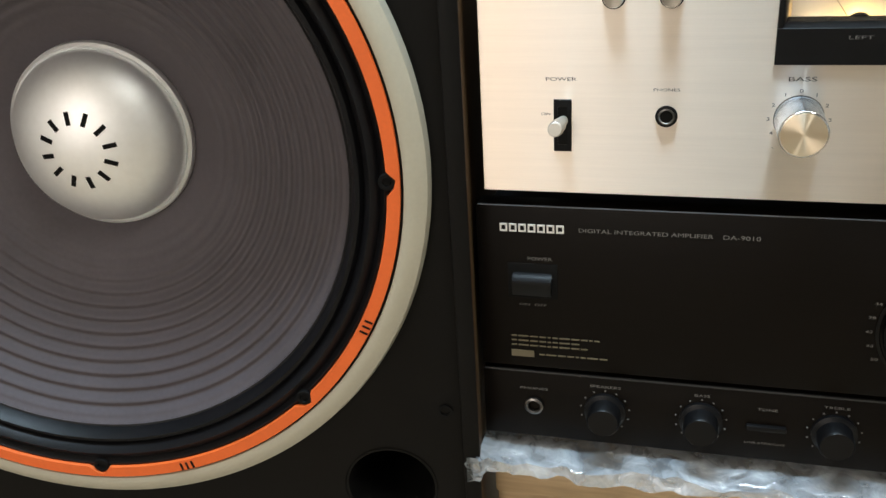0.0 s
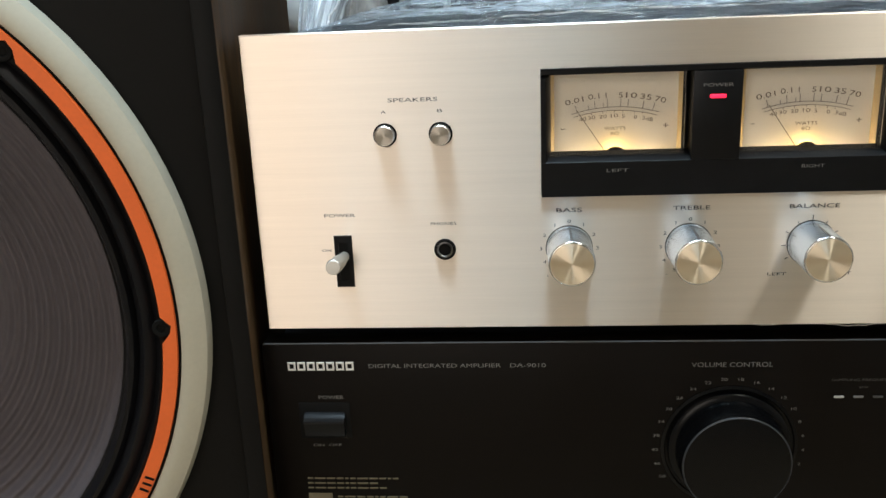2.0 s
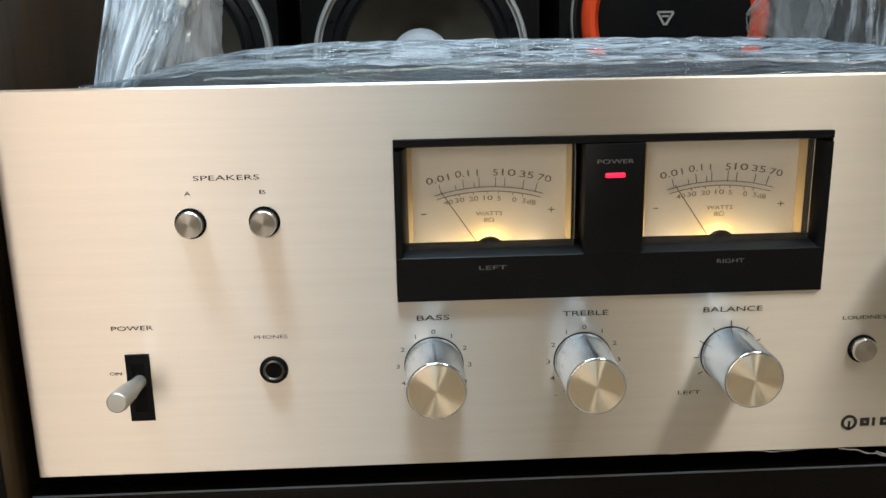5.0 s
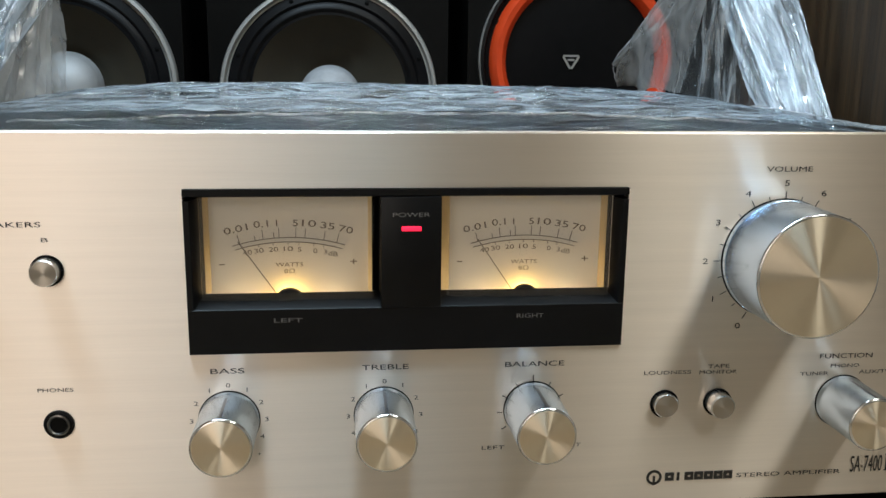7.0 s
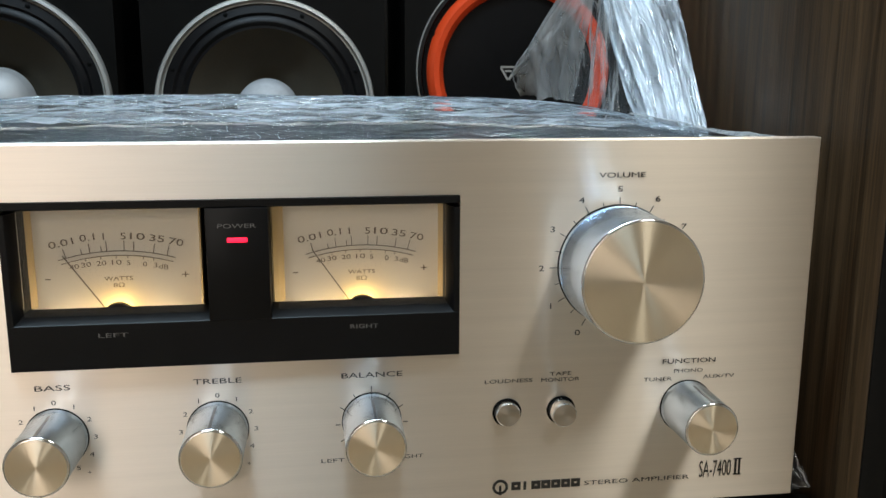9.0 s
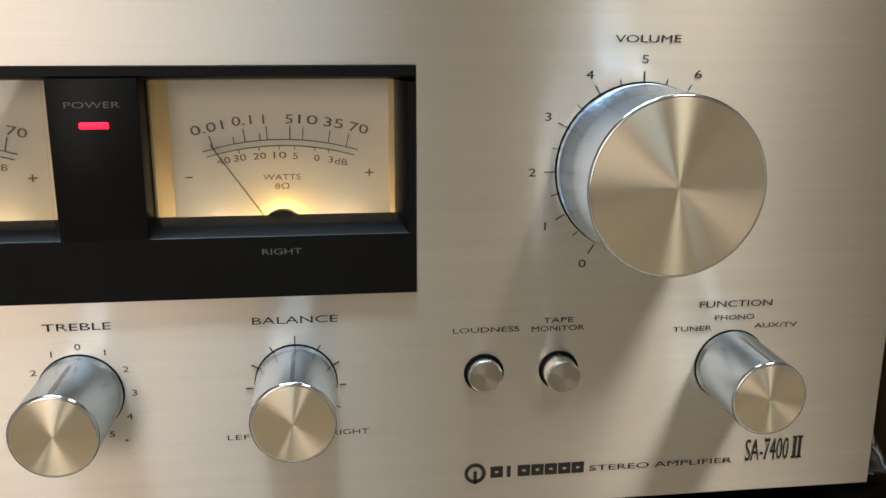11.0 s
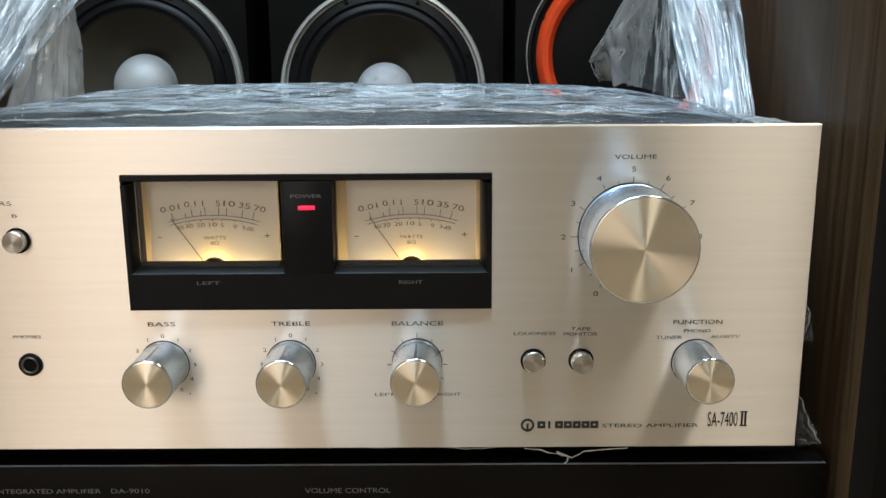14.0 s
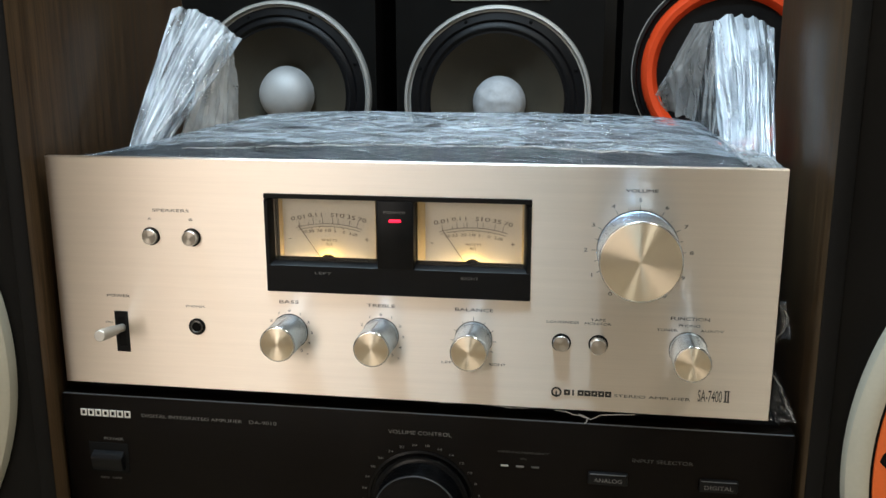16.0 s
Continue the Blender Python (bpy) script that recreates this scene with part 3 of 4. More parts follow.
for k, mat in ((0, PALE_INK), (1, DIM_INK), (2, FAINT_INK)):
    part("indicator_bar", box(0.0613 + 0.0090 * k, 0.0658 + 0.0090 * k, -0.0004, 0.001, 0.7122, 0.7132), mat, front)
for name, x, ln in (("ANALOG", 0.1235, 0.0225), ("DIGITAL", 0.1855, 0.0215)):
    key = part("selector_button", box(x - ln / 2, x + ln / 2, -0.0022, 0.003, 0.7052, 0.7128, 0.0008), BLACK_PLASTIC, low, "black selector button")
    part("button_edge", box(x - ln / 2 + 0.001, x + ln / 2 - 0.001, -0.0026, -0.0012, 0.7119, 0.7123), EDGE, key)
    lettering(name, x, 0.7085, 0.0025, DIM_INK, key, y=-0.0026, width=0.0158)
# volume knob of the black amplifier with its ring of figures
kx, kz = 0.0135, 0.6860
ring = part("knob_ring", lathe([(0.0328, 0.001), (0.0328, -0.0006), (0.0312, -0.0010), (0.0308, -0.0003), (0.0300, -0.0002), (0, 0.001)], kx, kz, 72), KNOB_BLACK, front, "glossy black knob recess")
knob = part("volume_knob", lathe([(0.0292, -0.0002), (0.0292, -0.0022), (0.0284, -0.0030), (0.0262, -0.0034), (0.0257, -0.0176), (0.0252, -0.0185), (0.0242, -0.0188), (0, -0.0185)], kx, kz, 72), KNOB_BLACK, front, "large black volume knob")
# A thin pale ring paints the highlight on the black knob's chamfer.
part("face_edge", lathe([(0.0254, -0.0183), (0.0251, -0.0187), (0.0248, -0.01882), (0.0247, -0.0187)], kx, kz, 72), EDGE_DIM, ring, "painted highlight round the rim of the knob face")
for k in range(-9, 10):
    an = radians(90 - 12.4 * (k - 0.5))
    body = ("20", "18", "16", "14", "12", "10", "8", "6", "4")[k] if 0 <= k < 9 else str(20 + 2 * -k) if k > -4 else str(26 + 4 * (-k - 3))
    lettering(body, kx + 0.0355 * math.cos(an), kz + 0.0362 * math.sin(an), 0.0015, DIM_INK, front, wide=1.6)
# small print block: unreadable lines become bars
for z, x0, x1 in ((0.6668, -0.198, -0.146), (0.6640, -0.198, -0.160), (0.6612, -0.198, -0.157), (0.6560, -0.183, -0.143)):
    bm = bmesh.new()
    x = x0
    for k in range(40):
        w = (0.0028, 0.0042, 0.0017, 0.0055, 0.0035)[k * 3 % 5]
        if x + w > x1:
            break
        box(x, x + w, -0.0003, 0.0002, z - 0.0004, z + 0.0004, bm=bm)
        x += w + 0.0009
    part("small_print", bm, material("gold_print", (0.12, 0.10, 0.06), 0.6), front)
part("print_box", box(-0.1982, -0.1858, -0.0003, 0.0002, 0.6540, 0.6580), bpy.data.materials["gold_print"], front)
# lower strip: jack, three knobs, a button
part("phones_jack", lathe([(0.0052, 0.0015), (0.0052, -0.0008), (0.0040, -0.0014), (0.0033, -0.0008), (0.0031, 0.006), (0, 0.006)], -0.1865, 0.6225, 28), DARK_METAL, strip, "metal-rimmed headphone jack")
lettering("PHONES", -0.1865, 0.6335, 0.0016, DIM_INK, strip, y=0.0006, wide=1.8)
for x, body in ((-0.1475, "SPEAKERS"), (-0.0970, "BASS"), (-0.0310, "TREBLE"), (0.036, "BALANCE"), (0.102, "REC OUT")):
    part("small_knob", lathe([(0.0112, 0.0012), (0.0112, -0.0010), (0.0100, -0.0016), (0.0090, -0.0022), (0.0086, -0.0105), (0.0079, -0.0115), (0, -0.0113)], x, 0.6230, 40), BLACK_PLASTIC, strip, "small black knob")
    lettering(body, x, 0.6385, 0.0015, DIM_INK, strip, y=0.0006, wide=1.8)
    bm = bmesh.new()
    for k in range(-5, 6):
        an = radians(90 - 27 * k)
        lathe([(0.0005, 0.0012), (0.0005, 0.0006), (0, 0.0006)], x + 0.0132 * math.cos(an), 0.6230 + 0.0128 * math.sin(an), 6, bm=bm)
    part("scale_dots", bm, DIM_INK, strip)
part("tape_button", box(-0.0740, -0.0540, -0.0015, 0.004, 0.6210, 0.6240, 0.0006), BLACK_PLASTIC, strip)
lettering("TONE", -0.064, 0.6335, 0.0015, DIM_INK, strip, y=0.0006, wide=1.8)
lettering("LINE STRAIGHT", -0.064, 0.6125, 0.0013, DIM_INK, strip, y=0.0006, wide=1.6)


# ---- upper amplifier, silver ----
amp = thing("silver_amplifier", (0.0, 0.16, 0.7425), "silver stereo amplifier with two lit power meters, on the black amplifier", "amplifier")
bm = box(-0.200, 0.200, 0.0215, 0.315, 0.7525, 0.884, 0.002)
box(-0.200, 0.200, 0.0065, 0.0213, 0.874, 0.8838, bm=bm)
box(-0.200, 0.200, 0.0065, 0.0213, 0.7525, 0.762, bm=bm)
for p, q in ((-0.200, -0.190), (0.190, 0.200)):
    box(p, q, 0.0065, 0.0213, 0.7622, 0.8738, bm=bm)
part("body", bm, CASE, amp, "black steel case")
for x in (-0.16, 0.16):
    for y in (0.05, 0.27):
        part("foot", lathe([(0, 0), (0.012, 0), (0.015, 0.003), (0.015, 0.0098), (0, 0.0098)], 0, 0, 24), BLACK_PLASTIC, amp)
        ob = amp.children[-1]
        ob.data.transform(Matrix.Translation((x, y, 0.7422)) @ Matrix.Rotation(radians(90), 4, "X"))
# front plate with a rectangular opening for the meters
MX, MZ0, MZ1 = 0.0766, 0.8137, 0.8716


panel = part("front_panel", plate_with_opening(-0.21, 0.21, 0.75, 0.8905, -MX, MX, MZ0, MZ1, 0.0, 0.006, 0.0004), BRUSHED, amp, "brushed champagne-silver aluminium panel")
def prism(points, axis, a, b):
    """A bar of constant section: points in (x, y) along z, or in (y, z) along x."""
    bm, ends = bmesh.new(), []
    for c in (a, b):
        ends.append([bm.verts.new((p[0], p[1], c) if axis == "z" else (c, p[0], p[1])) for p in points])
    n = len(points)
    for k in range(n):
        bm.faces.new((ends[0][k], ends[0][(k + 1) % n], ends[1][(k + 1) % n], ends[1][k]))
    for e in ends:
        bm.faces.new(e)
    return bm


FX = MX - 0.0002
meters = part("meter_frame", prism(((-0.0010, MZ0 + 0.0002), (-0.0010, 0.8296), (-0.0007, 0.8299), (0.0085, 0.8331), (0.0085, MZ0 + 0.0002)), "x", -FX, FX), BLACK_PLASTIC, amp, "black plastic meter surround")
part("meter_frame_top", prism(((-0.0010, MZ1 - 0.0002), (-0.0010, 0.8692), (-0.0006, 0.8688), (0.0090, 0.8676), (0.018, 0.8676), (0.018, MZ1 - 0.0002)), "x", -FX, FX), BLACK_PLASTIC, meters)
for sx in (-1, 1):
    part("meter_frame_side", prism([(sx * x, y) for x, y in ((FX, -0.0010), (0.0745, -0.0010), (0.0741, -0.0006), (0.0718, 0.0085), (0.0718, 0.018), (FX, 0.018))], "z", 0.8299, 0.8675), BLACK_PLASTIC, meters)
part("centre_bar", box(-0.0105, 0.0105, -0.0014, 0.018, 0.8296, 0.8688, 0.0005), BLACK_PLASTIC, meters)
part("meter_frame_back", box(-MX + 0.0002, MX - 0.0002, 0.0182, 0.0200, MZ0 + 0.0002, MZ1 - 0.0002), BLACK_MATT, meters)
part("power_lamp", box(-0.0034, 0.0034, -0.0020, -0.0008, 0.8569, 0.8585, 0.0003), RED, meters, "lit red power lamp")
lettering("POWER", 0.0, 0.8626, 0.0015, DIM_INK, meters, y=-0.0017, width=0.0128)
ARC_Z, ARC_R = -0.0512, 0.0682
for cx, body in ((-0.0425, "LEFT"), (0.0425, "RIGHT")):
    z0 = 0.835
    card = part("meter_card", box(cx - 0.0316, cx + 0.0290, 0.0135, 0.0150, 0.8170, 0.8688), METER, amp, "cream meter dial lit from below")
    lettering(body, cx, 0.8258, 0.0015, DIM_INK, meters, y=-0.0012, width=0.0098)
    for pts in (((cx - 0.0318, 0.0088), (cx - 0.0312, 0.0088), (cx - 0.0276, 0.0134), (cx - 0.0318, 0.0134)),
                ((cx + 0.0292, 0.0088), (cx + 0.0280, 0.0134), (cx + 0.0292, 0.0134))):
        part("housing_wall", prism(pts, "z", 0.8324, 0.8674), HOUSING, card, "cream inner wall of the meter")
    yk = 0.0132

    def on_arc(dx, r):
        an = math.asin(dx / ARC_R)
        return cx + r * math.sin(an), z0 + ARC_Z + r * math.cos(an)
    bm = bmesh.new()
    for r, lim in ((ARC_R, 0.0198), (ARC_R - 0.0016, 0.0193)):
        pts = [on_arc(-lim + 2 * lim * k / 24, r) for k in range(25)]
        for p, q in zip(pts, pts[1:]):
            bar(p, q, 0.00022, bm=bm, y0=yk, y1=yk + 0.0003)
    for dx, ln in ((-0.0172, 0.0034), (-0.0118, 0.0018), (-0.0090, 0.0034), (-0.0052, 0.0020), (-0.0034, 0.0036), (0.0024, 0.0036), (0.0056, 0.0034), (0.0122, 0.0034), (0.0168, 0.0036)):
        bar(on_arc(dx, ARC_R), on_arc(dx, ARC_R + ln), 0.00022, bm=bm, y0=yk, y1=yk + 0.0003)
    for dx in (-0.0110, -0.0058, -0.0004, 0.0036, 0.0090, 0.0126):
        bar(on_arc(dx, ARC_R - 0.0018), on_arc(dx, ARC_R - 0.0026), 0.0002, bm=bm, y0=yk, y1=yk + 0.0003)
    part("scale_lines", bm, METER_INK, card)
    for word, dx, dz in (("0.01", -0.0185, 0.0202), ("0.1", -0.0097, 0.0220), ("1", -0.0042, 0.0223), ("5", 0.0024, 0.0223), ("10", 0.0072, 0.0221), ("35", 0.0137, 0.0212), ("70", 0.0202, 0.0198)):
        lettering(word, cx + dx, z0 + dz, 0.0024, METER_INK, card, y=yk, wide=1.35, width={"0.01": 0.0084, "0.1": 0.0050, "1": None, "5": None}.get(word, 0.0050), lean=dx / 0.09)
    for word, dx, dz in (("40", -0.0147, 0.0117), ("30", -0.0106, 0.0124), ("20", -0.0055, 0.0128), ("10", -0.0003, 0.0130), ("5", 0.0037, 0.0127), ("0", 0.0092, 0.0121), ("3", 0.0128, 0.0116), ("dB", 0.0155, 0.0110)):
        lettering(word, cx + dx, z0 + dz, 0.0017, METER_INK, card, y=yk, wide=1.3, width=None if len(word) == 1 else 0.0033, lean=dx / 0.09)
    lettering("WATTS", cx, z0 + 0.0072, 0.0015, METER_INK, card, y=yk, width=0.0097)
    lettering("8\u03a9", cx, z0 + 0.0048, 0.0015, METER_INK, card, y=yk, wide=1.5)
    lettering("-", cx - 0.0237, z0 + 0.0080, 0.0030, METER_INK, card, y=yk, wide=1.8)
    lettering("+", cx + 0.0228, z0 + 0.0080, 0.0030, METER_INK, card, y=yk, wide=1.2)
    part("needle", bar((cx - 0.0035, z0 - 0.0045), (cx - 0.0176, z0 + 0.0162), 0.0003, y0=0.0105, y1=0.0109), METER_INK, card, "thin black needle near zero")
    bm = lathe([(0.0056, 0.0106), (0.0056, 0.0085), (0.0052, 0.0081), (0, 0.0081)], cx, z0 - 0.0062, 40)
    part("pivot_cover", bm, BLACK_PLASTIC, card)
    pane = part("window_pane", box(cx - 0.0296, cx + 0.0296, 0.0040, 0.0046, 0.8312, 0.8682), GLASS, meters, "clear plastic window")
    pane.visible_shadow = False
    lamp("meter_bulb_light", "POINT", Matrix.Translation((cx, 0.0120, 0.8300)), 0.0140, (1.0, 0.60, 0.14), 0.0012)
    lamp("meter_bulb_light", "POINT", Matrix.Translation((cx - 0.015, 0.0098, 0.8235)), 0.0165, (1.0, 0.75, 0.42), 0.0030)
    lamp("meter_bulb_light", "POINT", Matrix.Translation((cx + 0.015, 0.0098, 0.8235)), 0.0165, (1.0, 0.75, 0.42), 0.0030)


def dial_knob(x, z, r, length, name, label, line):
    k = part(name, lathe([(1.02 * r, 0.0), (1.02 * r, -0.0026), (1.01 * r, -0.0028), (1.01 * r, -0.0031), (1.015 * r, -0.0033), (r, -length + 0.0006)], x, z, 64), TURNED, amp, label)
    part("polished_rim", lathe([(r, -length + 0.0006), (r - 0.0002, -length + 0.0002), (r - 0.0006, -length), (r - 0.0009, -length)], x, z, 96), POLISHED, k, "narrow polished chamfer")
    part("knob_face", lathe([(r - 0.0008, -length - 0.00005), (r - 0.0011, -length - 0.0001), (0.0002, -length - 0.0002), (0, -length - 0.0002)], x, z, 64), SPUN, k, "spun gold-toned metal face")
    part("shadow_gap", lathe([(1.02 * r + 0.0003, -0.0001), (1.02 * r + 0.0003, -0.0002), (r, -0.0002)], x, z, 48), BLACK_MATT, k)
    if line is not None:
        an = radians(90 - line)
        c, t = Vector((math.cos(an), math.sin(an))), Vector((-math.sin(an), math.cos(an)))
        bm = bmesh.new()
        vs = [bm.verts.new((x + (c * (1.012 * r) + t * o).x, y, z + (c * (1.012 * r) + t * o).y)) for o, y in ((-0.0005, -0.0036), (0.0005, -0.0036), (0.0005, -length + 0.0008), (-0.0005, -length + 0.0008))]
        bm.faces.new(vs)
        part("pointer_line", bm, POINTER, k)
    return k


dial_knob(0.1343, 0.8450, 0.0215, 0.0280, "volume_knob", "large turned aluminium volume knob", None)
dial_knob(-0.0640, 0.7894, 0.0103, 0.0244, "bass_knob", "turned aluminium tone knob", 0)
dial_knob(-0.0096, 0.7894, 0.0103, 0.0250, "treble_knob", "turned aluminium tone knob", 0)
dial_knob(0.0447, 0.7898, 0.0103, 0.0250, "balance_knob", "turned aluminium balance knob", 0)
dial_knob(0.1640, 0.7893, 0.0099, 0.0236, "function_knob", "turned aluminium selector knob", 0)


def ticks(x, z, angles, r0, r1, w):
    bm = bmesh.new()
    for a in angles:
        an = radians(90 - a)
        bar((x + r0 * math.cos(an), z + r0 * math.sin(an)), (x + r1 * math.cos(an), z + r1 * math.sin(an)), w, bm=bm, y0=-0.0002, y1=0.0001)
    return bm


part("volume_scale", ticks(0.1345, 0.8445, range(-150, 151, 30), 0.0224, 0.0252, 0.00023), INK, panel)
part("volume_scale", ticks(0.1345, 0.8445, range(-135, 136, 30), 0.0224, 0.0240, 0.00022), INK, panel)
for k in range(11):
    an = radians(90 - (-150 + 30 * k))
    lettering(str(k), 0.1345 + 0.0283 * math.cos(an), 0.8445 + 0.0283 * math.sin(an), 0.0021, INK, panel, wide=1.5)
part("balance_scale", ticks(0.0447, 0.7888, (-120, -90, -60, -30, 30, 60, 90, 120), 0.0112, 0.0130, 0.00028), INK, panel)
part("balance_scale", ticks(0.0447, 0.7888, (0,), 0.0112, 0.0140, 0.00028), INK, panel)
for cx in (-0.0640, -0.0093):
    for k in range(-5, 6):
        an = radians(90 - 30 * k)
        lettering(str(abs(k)), cx + 0.0130 * math.cos(an), 0.7892 + 0.0130 * math.sin(an), 0.0016, INK, panel, wide=1.5)
    lettering("+", cx + 0.0100, 0.7760, 0.0014, INK, panel, wide=1.3)
    lettering("-", cx - 0.0100, 0.7760, 0.0014, INK, panel, wide=1.3)
for body, x, z, h, wd in (("SPEAKERS", -0.1335, 0.8600, 0.0022, 0.0224), ("A", -0.1470, 0.8548, 0.0018, 0.0022), ("B", -0.1215, 0.8548, 0.0018, 0.0022),
                          ("POWER", -0.1705, 0.8070, 0.0021, 0.0146), ("PHONES", -0.1220, 0.8022, 0.0017, 0.0119), ("ON", -0.1780, 0.7900, 0.0016, 0.0043),
                          ("BASS", -0.0640, 0.8075, 0.0024, 0.0117), ("TREBLE", -0.0090, 0.8075, 0.0024, 0.0166), ("BALANCE", 0.0450, 0.8073, 0.0024, 0.0218),
                          ("LOUDNESS", 0.0950, 0.8025, 0.0018, 0.0179), ("TAPE", 0.1145, 0.8045, 0.0018, 0.0082), ("MONITOR", 0.1145, 0.8022, 0.0018, 0.0145),
                          ("VOLUME", 0.1350, 0.8778, 0.0023, 0.0172), ("FUNCTION", 0.1642, 0.8073, 0.0023, 0.0208), ("PHONO", 0.1641, 0.8034, 0.0018, 0.0113),
                          ("TUNER", 0.1522, 0.8005, 0.0018, 0.0112), ("AUX/TV", 0.1762, 0.8007, 0.0018, 0.0125), ("LEFT", 0.0305, 0.7752, 0.0018, 0.0085),
                          ("RIGHT", 0.0585, 0.7752, 0.0018, 0.0098), ("STEREO AMPLIFIER", 0.1460, 0.7602, 0.0021, 0.042)):
    lettering(body, x, z, 0.8 * h, INK, panel, width=wd)
lettering("SA-7400", 0.1774, 0.7630, 0.0068, INK, panel, width=0.0130)
bm = bmesh.new()
for p, q, w in (((0.1858, 0.7598), (0.1858, 0.7664), 0.0008), ((0.1873, 0.7598), (0.1873, 0.7664), 0.0008), ((0.1850, 0.7599), (0.1881, 0.7599), 0.0005), ((0.1850, 0.7663), (0.1881, 0.7663), 0.0005)):
    bar(p, q, w, bm=bm, y0=-0.0002, y1=0.0001)
part("lettering", bm, INK, panel)
# maker's mark: a round emblem and a row of plain bars
bm = lathe([(0.0030, -0.0001), (0.0030, -0.0003), (0.0020, -0.0003), (0.0020, -0.0001)], 0.0925, 0.7606, 28)
bar((0.0925, 0.7574), (0.0925, 0.7612), 0.0009, bm=bm, y0=-0.0003, y1=-0.0001)
for k in range(7):
    x, w, t = 0.0968 + 0.00385 * k, 0.0035, 0.0012
    if k == 1:
        part("maker_mark", box(x + 0.0008, x + 0.0018, -0.0003, 0.0001, 0.7590, 0.7623), INK, panel)
    else:
        part("maker_mark", plate_with_opening(x, x + w, 0.7590, 0.7623, x + t, x + w - t, 0.7590 + t, 0.7623 - t, -0.0003, 0.0001, 0.0001), INK, panel, "black printed maker's mark, one piece of a row")
part("emblem", bm, INK, panel, "round black printed emblem")


def push_button(x, z, out, label):
    b = part("button_ring", lathe([(0.0054, 0.0), (0.0054, -0.0005), (0.0050, -0.0006), (0.0050, -0.0001), (0, -0.0001)], x, z, 36), BLACK_MATT, amp, "black rim round a button")
    part("push_button", lathe([(0.0046, -0.0001), (0.0046, -out + 0.0004), (0.0042, -out)], x, z, 36), CHROME, b, label)
    part("button_face", lathe([(0.0042, -out), (0.0001, -out - 0.0001), (0, -out - 0.0001)], x, z, 36), BUTTON, b, label)


push_button(-0.1468, 0.8443, 0.0032, "small round metal button")
push_button(-0.1215, 0.8443, 0.0045, "small round metal button")
push_button(0.0945, 0.7903, 0.0030, "small round metal button")
push_button(0.1150, 0.7903, 0.0060, "small round metal button")
part("phones_jack", lathe([(0.0051, 0.0), (0.0051, -0.0008), (0.0043, -0.0012), (0.0042, -0.0008), (0, -0.0008)], -0.1217, 0.7897, 36), BLACK_PLASTIC, amp, "dark rimmed headphone jack")
part("jack_sleeve", lathe([(0.0038, -0.0008), (0.0038, -0.0014), (0.0033, -0.0016), (0.0029, -0.0012), (0.0029, -0.0009)], -0.1217, 0.7897, 36), DARK_METAL, amp, "bright metal sleeve of the jack")
part("jack_hole", lathe([(0.0029, -0.0010), (0, -0.0010)], -0.1217, 0.7897, 24), BLACK_MATT, amp)
slot = part("switch_slot", plate_with_opening(-0.1742, -0.1656, 0.7715, 0.7972, -0.1722, -0.1676, 0.7750, 0.7937, -0.0006, 0.0002, 0.0003), BLACK_PLASTIC, amp, "black slot of the power switch")
part("slot_floor", box(-0.1722, -0.1676, -0.0002, 0.0002, 0.7750, 0.7937), BLACK_MATT, slot)
bm = lathe([(0.0024, 0.0), (0.0025, -0.005), (0.0033, -0.014), (0.0036, -0.0245), (0.0034, -0.0268), (0.0030, -0.0272), (0, -0.0273)], 0, 0, 28)
bm.transform(Matrix.Translation((-0.1697, 0.0, 0.7868)) @ Matrix.Rotation(radians(-7.5), 4, "X"))
part("power_lever", bm, LEVER, amp, "round metal power lever, pushed up")


# ---- stretch film on and round the silver amplifier ----
def film_cover(v0, v1, lift):
    """Film laid loosely over the case: a low wrinkled mound that falls to the edges; v0 to v1 is the share of its depth."""
    bm, nx, ny, grid = bmesh.new(), 200, max(24, round(190 * (v1 - v0))), []
    for j in range(ny + 1):
        row = []
        v = v0 + (v1 - v0) * j / ny
        y = 0.0068 + 0.318 * v
        for i in range(nx + 1):
            u = i / nx
            x = -0.203 + 0.406 * u
            e = min(1.0, u / 0.26, (1 - u) / 0.12)
            rise = math.sin(math.pi * v / 1.24) ** 0.9 if v < 0.62 else 1 - (v - 0.62) / 0.38 * 0.5
            mound = 0.0125 * rise * (e * (2 - e)) ** 0.8 * (1 - 0.42 * max(0.0, (u - 0.55) / 0.45) ** 1.5)
            p = Vector((x * 10 + 2.5 * noise.noise(Vector((x * 14, y * 14, 3))), y * 46 + 1.5 * noise.noise(Vector((x * 20, y * 20, 8))), 0))
            w = 0.0018 * noise.noise(p) + 0.0013 * noise.noise(p * 2.3 + Vector((7, 3, 1))) + 0.0009 * abs(noise.noise(Vector((x * 16 + 3 * noise.noise(Vector((x * 9, y * 9, 1))), y * 130, 4)))) + 0.0005 * noise.noise(Vector((x * 70, y * 260, 6)))
            edge = 0.0012 * math.exp(-((v - 0.22) / 0.012) ** 2) * (0.6 + 0.6 * noise.noise(Vector((x * 30, 0, 5))))
            row.append(bm.verts.new((x, y, 0.8853 + lift + max(0.0, mound + (w + edge) * (0.35 + 0.65 * e)))))
        grid.append(row)
    for a, b in zip(grid, grid[1:]):
        for k in range(nx):
            bm.faces.new((a[k], a[k + 1], b[k + 1], b[k]))
    return bm


